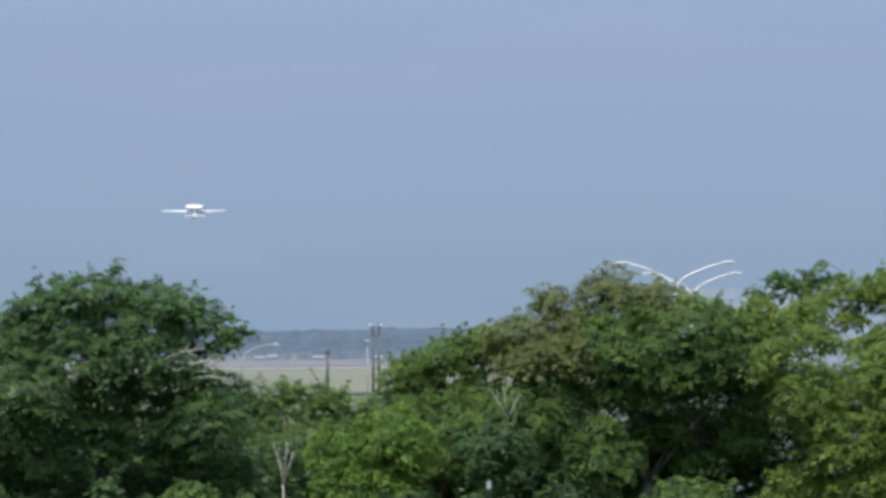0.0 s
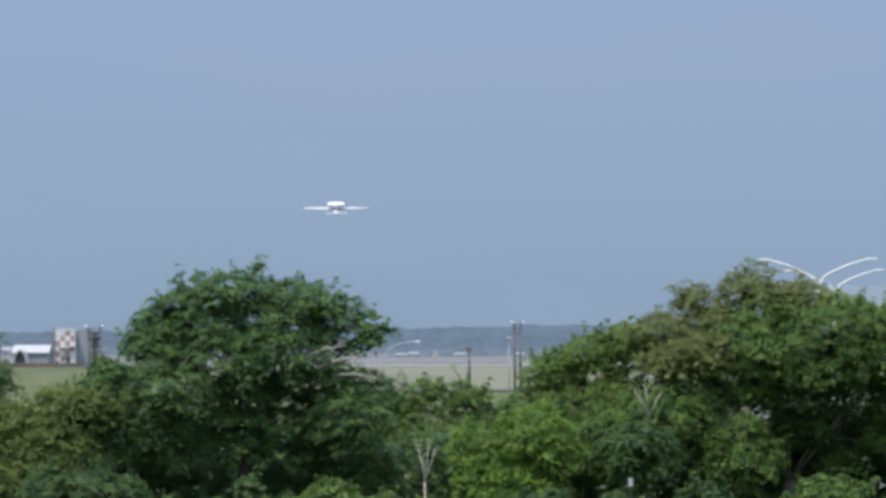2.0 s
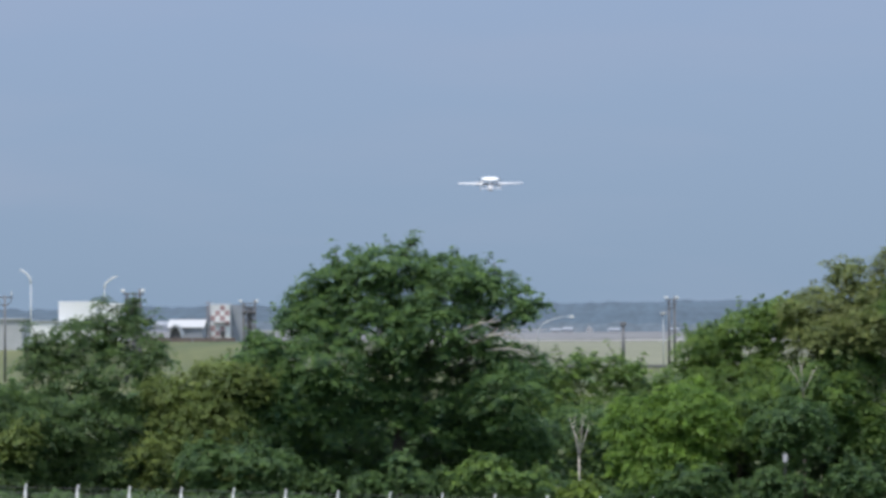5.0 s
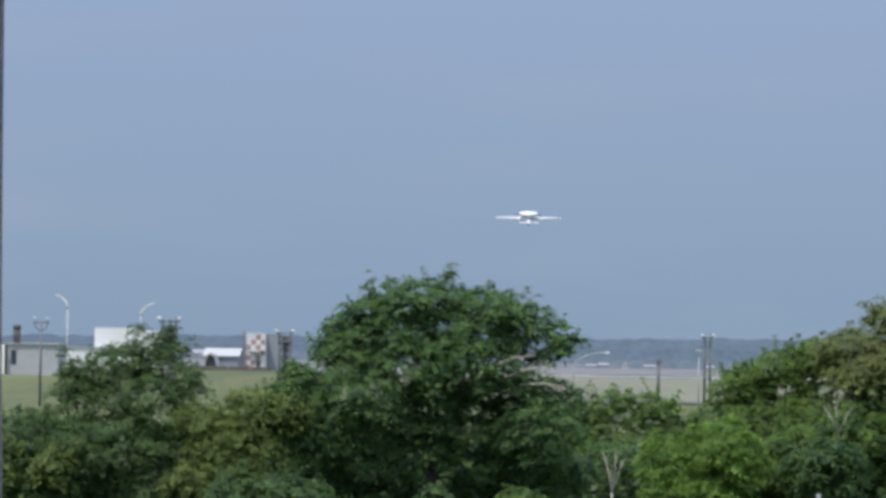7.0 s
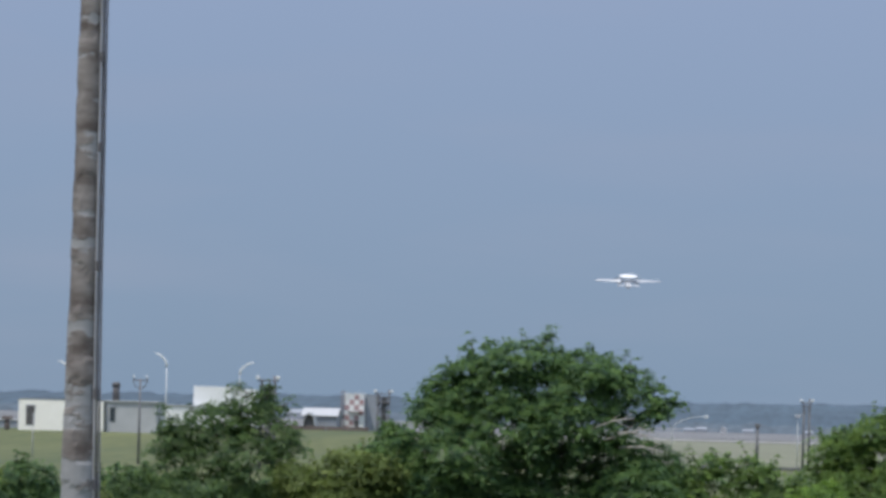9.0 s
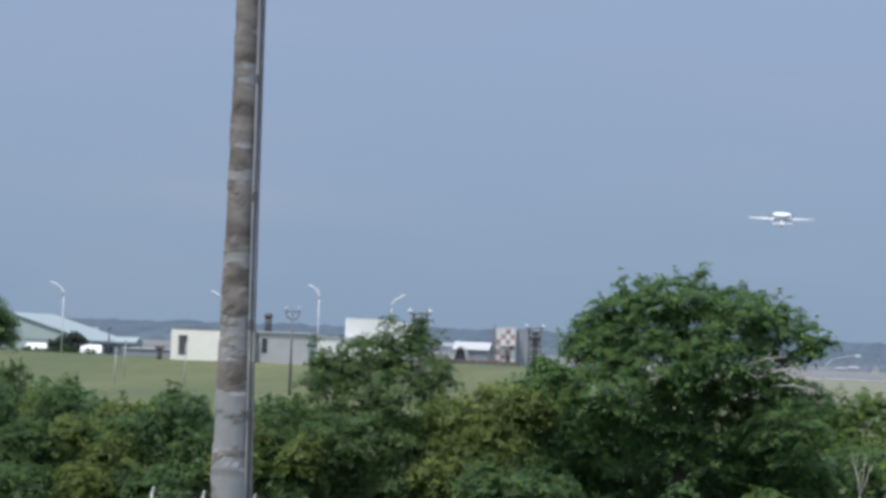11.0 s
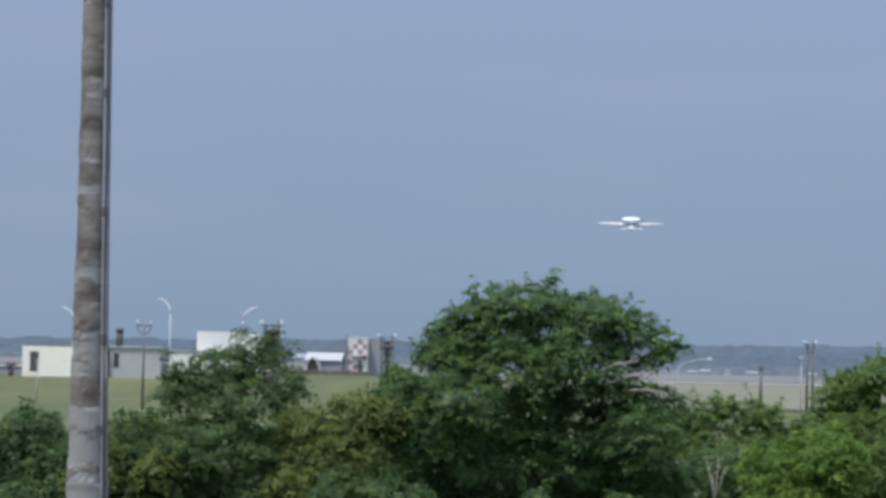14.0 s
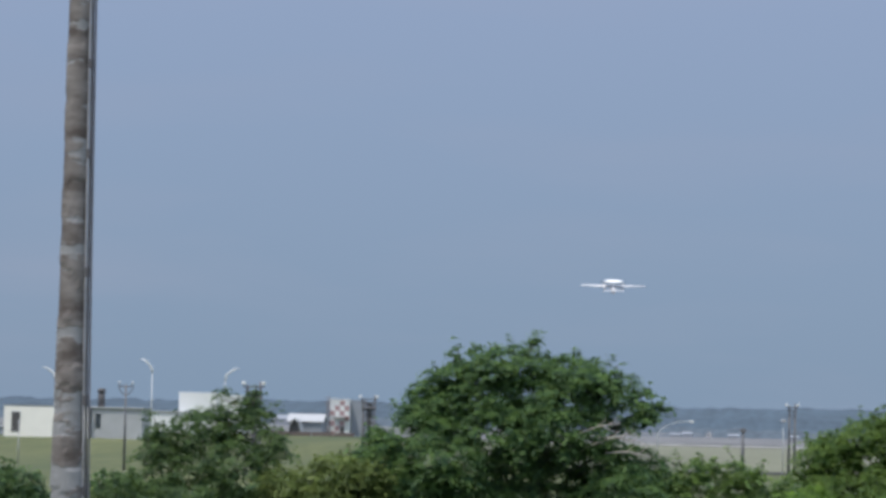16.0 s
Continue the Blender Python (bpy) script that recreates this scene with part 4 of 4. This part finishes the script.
# ---------------- airfield buildings ----------------
def block(name, x0, x1, y, depth, top, wall, roof, label, overhang=0.3, openings=(), roof_t=0.25):
    """A flat-roofed building. openings: (x0, x1, z0, z1, kind) in the near wall, each a recessed part with a frame."""
    g = ground_z((x0 + x1) / 2, y)
    root = thing(name, (x0 + x1) / 2, y, g, label, "building")
    w, h = x1 - x0, top - g
    part("wall", boxed(0, depth / 2, h / 2 - 0.2, w, depth, h + 0.4, 0.03), wall, root)
    part("roof", boxed(0, depth / 2, h + roof_t / 2 + 0.01, w + 2 * overhang, depth + 2 * overhang, roof_t, 0.05), roof, root)
    cx = (x0 + x1) / 2
    for a, b, z0, z1, kind in openings:
        o = part(kind, boxed((a + b) / 2 - cx, -0.02, (z0 + z1) / 2 - g, b - a, 0.12, z1 - z0), M_GLASS if kind == "window" else M_DARK, root)
        part("frame", boxed((a + b) / 2 - cx, -0.06, z1 - g + 0.06, b - a + 0.24, 0.16, 0.12), roof, o)
    return root


block("cream_building", -114.0, -100.9, 640, 10, 9.35, M_CREAM, M_HAZY, "cream single-storey building with a dark doorway", overhang=0.08, roof_t=0.12, openings=[(-112.8, -111.5, 5.4, 8.3, "door")])
block("grey_building", -100.6, -92.8, 641, 9, 9.2, M_GREY, M_GREY, "grey flat-roofed annex beside the cream building", openings=[(-100.0, -99.2, 6.2, 8.4, "window")])


def tank(x, y, z0, z1, r):
    root = thing("roof_vent", x, y, z0, "dark ventilation stack on the grey roof", "vent")
    part("stack", tubed([(0, 0, 0), (0, 0, z1 - z0 - 0.5)], r, r, 12), M_DARK, root, smooth=True)
    part("cowl", tubed([(0, 0, z1 - z0 - 0.55), (0, 0, z1 - z0 - 0.2), (0, 0, z1 - z0)], r * 1.3, r * 0.8, 12), M_DARK, root, smooth=True)


tank(-99.6, 644, 9.46, 12.3, 0.55)


def gable(name, x0, x1, y, depth, eave, apex, wall, roof, label, along_x=True, o=0.4):
    g = ground_z((x0 + x1) / 2, y)
    root = thing(name, (x0 + x1) / 2, y, g, label, "building")
    w = x1 - x0
    part("wall", boxed(0, depth / 2, (eave - g) / 2 - 0.2, w, depth, eave - g + 0.4, 0.03), wall, root)
    bm = bmesh.new()
    e, a = eave - g, apex - g
    if along_x:
        ring = [(-o, e - 0.05), (depth / 2, a), (depth + o, e - 0.05), (depth + o, e + 0.12), (depth / 2, a + 0.2), (-o, e + 0.12)]
        loft(bm, [[(sx, q, z) for q, z in ring] for sx in (-w / 2 - o, w / 2 + o)])
        for sx in (-w / 2, w / 2):
            gab = bmesh.new()
            loft(gab, [[(sx + d, 0, e), (sx + d, depth, e), (sx + d, depth / 2, a)] for d in (-0.1, 0.1)])
            part("gable", gab, wall, root)
    else:
        ring = [(-w / 2 - o, e - 0.05), (0, a), (w / 2 + o, e - 0.05), (w / 2 + o, e + 0.12), (0, a + 0.2), (-w / 2 - o, e + 0.12)]
        loft(bm, [[(q, sy, z) for q, z in ring] for sy in (-o, depth + o)])
        for sy in (0.0, depth):
            gab = bmesh.new()
            loft(gab, [[(-w / 2, sy + d, e), (w / 2, sy + d, e), (0, sy + d, a)] for d in (-0.1, 0.1)])
            part("gable", gab, wall, root)
    part("roof", bm, roof, root)
    return root


gable("hangar", -181.0, -150.5, 760, 40, 6.6, 11.2, M_PALE_GREEN, M_ROOF_GREEN, "long hangar with a pale green gabled roof", along_x=False)
def hip_shelter(x0, x1, y, depth, eave, ridge, inset, wall, roof, label):
    """A low building whose roof slopes on all four sides."""
    g = ground_z((x0 + x1) / 2, y)
    root = thing("shelter", (x0 + x1) / 2, y, g, label, "building", "shelters")
    w, e, r = (x1 - x0) / 2, eave - g, ridge - g
    part("wall", boxed(0, depth / 2, e / 2 - 0.2, 2 * w - 0.3, depth - 0.3, e + 0.3, 0.03), wall, root)
    q = [(-w, 0), (w, 0), (w, depth), (-w, depth)]
    p = [(-w + inset * 0.3, depth * 0.4), (w - inset, depth * 0.4), (w - inset, depth * 0.6), (-w + inset * 0.3, depth * 0.6)]
    part("roof", loft(bmesh.new(), [[(a, b, e) for a, b in q], [(a, b, e + 0.12) for a, b in q], [(a, b, r) for a, b in p]]), roof, root)


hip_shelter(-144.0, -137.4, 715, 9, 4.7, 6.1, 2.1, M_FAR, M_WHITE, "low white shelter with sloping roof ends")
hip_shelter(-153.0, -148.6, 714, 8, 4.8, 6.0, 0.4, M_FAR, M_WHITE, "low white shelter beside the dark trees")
block("blue_grey_shed", -136.5, -131.4, 700, 4, 6.4, M_ROOF_BLUE, M_ROOF_BLUE, "blue-grey shed behind the meadow", openings=[(-136.0, -134.6, 4.9, 6.0, "window")])
gable("pale_blue_shed", -135.6, -131.9, 706, 7, 6.7, 7.5, M_ROOF_GREEN, M_ROOF_GREEN, "pale blue-green shed roof behind the darker one", o=0.1)
small_post(-135.1, 699, 8.9, 0.16, M_RUST, "dark post with a small lamp beside the shed")
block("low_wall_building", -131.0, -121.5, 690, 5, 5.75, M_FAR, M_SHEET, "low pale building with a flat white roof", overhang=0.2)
block("white_block", -115.6, -107.9, 850, 14, 12.9, M_WHITE, M_WHITE, "white two-storey block behind the small tree", overhang=0.03, openings=[(-113.5, -111.5, 8.0, 9.6, "window"), (-110.5, -108.5, 8.0, 9.6, "window")])
block("white_wing", -107.85, -103.0, 851, 12, 12.5, M_WHITE, M_WHITE, "white wing joined to the two-storey block", overhang=0.03, openings=[(-106.5, -104.5, 8.0, 9.6, "window")])
block("white_annex", -120.5, -112.5, 845, 8, 9.0, M_WHITE, M_GREY, "low white annex in front of the block")
gable("low_shed", -96.4, -89.4, 880, 9, 7.7, 9.2, M_FAR, M_SHEET, "low grey shed with a pale sheet roof")


def arch_shelter(x, y, w, h):
    g = ground_z(x, y)
    root = thing("arched_shelter", x, y, g, "dark arched shelter beside the shed", "shelter")
    arc = [(math.cos(a) * w / 2, math.sin(a) * h) for a in np.linspace(0, math.pi, 13)]
    inner = [(u * 0.88, v * 0.92) for u, v in arc[::-1]]
    part("shell", loft(bmesh.new(), [[(u, s, v) for u, v in arc + inner] for s in (0, 6)]), M_GREY, root, smooth=False)
    part("back", boxed(0, 1.2, h * 0.42, w * 0.8, 0.15, h * 0.85), M_RUST, root)


arch_shelter(-94.3, 872, 2.8, 3.6)


def checker_hut():
    x0, x1, y, top = -88.7, -84.6, 890.0, 12.4
    g = ground_z(-87, y)
    root = thing("checkered_tower", -86.65, y, g, "white airfield tower hut with haze-paled red checkered panels", "tower")
    w, h = x1 - x0, top - g
    part("wall", boxed(0, 2.5, h / 2, w, 5, h, 0.05), M_WHITE, root)
    nx, nz = 4, 7
    for i in range(nx):
        for k in range(nz):
            if (i + k) % 2 == 0 and (i, k) not in ((2, 0), (1, 3), (0, 6), (3, 1)):
                part("panel", boxed(-w / 2 + (i + 0.5) * w / nx, -0.03, (k + 0.5) * h / nz, w / nx - 0.04, 0.08, h / nz - 0.04), M_RED, root)
    part("platform", boxed(0.3, -0.5, h * 0.52, w * 0.8, 0.9, 0.14, 0.03), M_BROWN, root)
    part("roof", boxed(0, 2.5, h + 0.12, w + 0.1, 5.2, 0.22, 0.04), M_WHITE, root)
    part("door", boxed(0.6, -0.1, 1.05, 0.9, 0.1, 2.1), M_DARK, root)
    for sx in (-w / 2 - 0.6, -w / 2 - 0.1):
        part("post", tubed([(sx, -0.6, -0.2), (sx, -0.6, h + 0.8)], 0.14, 0.10, 8), M_BROWN, root, smooth=True)
    part("rail", boxed(0, -0.5, h + 0.55, w, 0.08, 0.08), M_GALV, root)


checker_hut()
block("grey_tower_block", -84.4, -81.6, 893, 5, 12.3, M_FAR, M_FAR, "haze-tinted grey block standing beside the checkered tower", overhang=0.05)
for hx in (-97.0, -92.5, -88.0, -83.5):
    hb = thing("barrier", hx, 868, ground_z(hx, 868), "low dark brown barrier before the shed", "barrier", "barriers")
    part("panel", boxed(0, 0, 0.45, 4.3, 0.2, 0.8, 0.03), M_BROWN, hb)
    for fx in (-1.8, 1.8):
        part("foot", boxed(fx, 0, 0.0, 0.3, 0.7, 0.12), M_DARK, hb)

# grey house glimpsed through the foliage
hs = gable("house", 14.5, 31.0, 215, 9, 7.2, 11.3, M_GREY, M_ROOF_BLUE, "grey house with a blue-grey sheet roof behind the trees")
for wx in (-5.5, -2.0, 1.5, 5):
    w = part("window", boxed(wx, -0.03, 4.2, 1.6, 0.14, 1.3), M_GLASS, hs)
    part("frame", boxed(wx, -0.08, 4.92, 1.8, 0.16, 0.1), M_WHITE, w)

# far settlement
for x, y, w, h in [(-20.4, 1390, 3.4, 1.7), (-24.6, 1394, 3.6, 1.2), (-13.2, 1388, 2.0, 2.0), (-5.1, 1396, 3.8, 1.3), (14.5, 1396, 3.4, 1.3), (24.0, 1394, 3.0, 1.5), (-210, 1900, 12, 4.5), (-380, 1900, 14, 5), (-330, 2000, 10, 4), (-270, 1950, 12, 4)]:
    gable("far_house", x - w / 2, x + w / 2, y, 8, ground_z(x, y) + h * 0.65, ground_z(x, y) + h, M_SHEET if w < 3.1 else M_FAR, M_SHEET if w < 3.1 else M_FAR, "small pale house at the far edge of the airfield", along_x=w > 3.1, o=0.06)
tree("hedge", 706, [(-150.5, 4.5, 2.0, 0.35), (-147.5, 4.6, 2.4, 0.4), (-143.5, 4.6, 2.4, 0.4), (-139.5, 4.5, 2.2, 0.3)], M_LEAF_DARK, "low dark hedge in front of the white shelter", "hedge", 0.06, leaf=0.3, pad=(0.3, 0.5), per_pad=20, seed=63)
tree("dark_tree", 708, [(-142.8, 7.3, 1.5, 0.9), (-144.5, 6.5, 1.6, 1.1), (-146.1, 5.7, 1.3, 1.0), (-141.5, 6.7, 1.1, 0.7), (-143.5, 5.4, 2.6, 1.0)], M_LEAF_HAZE, "dark clump of trees before the hangar", "tree", 0.2, leaf=0.4, pad=(0.4, 0.8), per_pad=24, seed=61, dense=9)
tree("far_bush", 545, [(9.0, 6.3, 1.2, 1.0), (10.5, 5.6, 1.4, 1.0), (9.6, 4.2, 2.0, 1.4)], M_LEAF_DEEP, "dark bush on the meadow", "bush", 0.1, leaf=0.3, per_pad=30, seed=62, dense=10)

# ---------------- aircraft ----------------
def aircraft(x, y, z, rz):
    """High-winged twin-propeller aircraft with a round dome on its back, gear up, climbing away. Nose towards -y."""
    root = thing("aircraft", x, y, z, "light grey twin-propeller aircraft with a round radar dome", "aircraft", rz=rz, rx=-11)
    def ring(yy, cx, cz, rx, rz_, n=16):
        return [(cx + math.cos(a) * rx, yy, cz + math.sin(a) * rz_) for a in np.linspace(0, 2 * math.pi, n, endpoint=False)]
    prof = [(-6.6, -0.35, 0.12, 0.12), (-6.2, -0.3, 0.55, 0.55), (-5.2, -0.15, 0.9, 0.95), (-3.8, 0.0, 1.05, 1.2), (0, 0.0, 1.1, 1.25), (4, 0.05, 1.05, 1.15), (7.5, 0.3, 0.75, 0.75), (10.6, 0.6, 0.25, 0.3)]
    part("fuselage", loft(bmesh.new(), [ring(a, 0, b, c, d) for a, b, c, d in prof]), M_AIR, root, smooth=True)
    part("windscreen", loft(bmesh.new(), [ring(-5.35, 0, 0.42, 0.6, 0.3), ring(-4.6, 0, 0.62, 0.82, 0.5), ring(-3.9, 0, 0.7, 0.7, 0.45)]), M_GLASS, root, smooth=True)
    for s in (-1, 1):
        bm = bmesh.new()
        rings = []
        for u, ch, zz, th in ((0, 3.9, 0.95, 0.75), (3.3, 3.7, 1.0, 0.7), (12.28, 1.8, 1.2, 0.4)):
            rings.append([(s * u, -0.3 - ch * 0.4, zz), (s * u, -0.3 - ch * 0.25, zz + th * 0.55), (s * u, -0.3 + ch * 0.1, zz + th * 0.5), (s * u, -0.3 + ch * 0.6, zz), (s * u, -0.3 + ch * 0.1, zz - th * 0.4), (s * u, -0.3 - ch * 0.25, zz - th * 0.42)])
        part("wing", loft(bm, rings), M_AIR, root, smooth=True)
        nac = part("engine_nacelle", loft(bmesh.new(), [ring(a, s * 3.3, 0.75, c, d, 14) for a, c, d in ((-4.0, 0.35, 0.4), (-3.4, 0.55, 0.68), (-1.5, 0.6, 0.75), (2.4, 0.3, 0.35))]), M_AIR, root, smooth=True)
        bm = bmesh.new()
        tube(bm, [(s * 3.3, -4.5, 0.75), (s * 3.3, -4.25, 0.75), (s * 3.3, -3.98, 0.75)], 0.08, 0.32, 10)
        for k in range(8):
            a = math.pi / 4 * k + 0.2
            bmesh.ops.create_cube(bm, size=1, matrix=pose(s * 3.3 + math.cos(a) * 1.1, -4.15, 0.75 + math.sin(a) * 1.1, 0, -math.degrees(a), 0) @ Matrix.Diagonal((1.7, 0.05, 0.2, 1)))
        part("propeller", bm, M_RUST, nac)
        part("tail_fin", boxed(s * 3.9, 9.6, 1.35, 0.14, 1.6, 2.3, 0.04), M_AIR, root)
        part("tail_fin", boxed(s * 1.5, 9.7, 1.5, 0.14, 1.4, 1.3, 0.04), M_AIR, root)
    part("tailplane", boxed(0, 9.6, 0.95, 7.9, 1.6, 0.16, 0.05), M_AIR, root)
    dome = bmesh.new()
    loft(dome, [[(math.cos(a) * r, 1.2 + math.sin(a) * r, zz) for a in np.linspace(0, 2 * math.pi, 32, endpoint=False)] for r, zz in ((2.0, 2.75), (3.2, 2.95), (3.66, 3.15), (3.2, 3.38), (1.8, 3.55), (0.3, 3.58))])
    part("radar_dome", dome, M_WHITE, root, smooth=True)
    for s in (-1, 1):
        part("pylon", tubed([(s * 0.75, 1.2, 1.0), (s * 0.5, 1.2, 2.85)], 0.2, 0.16, 8), M_AIR, root, smooth=True)


aircraft(-52.4, 1593, 60.0, 183)
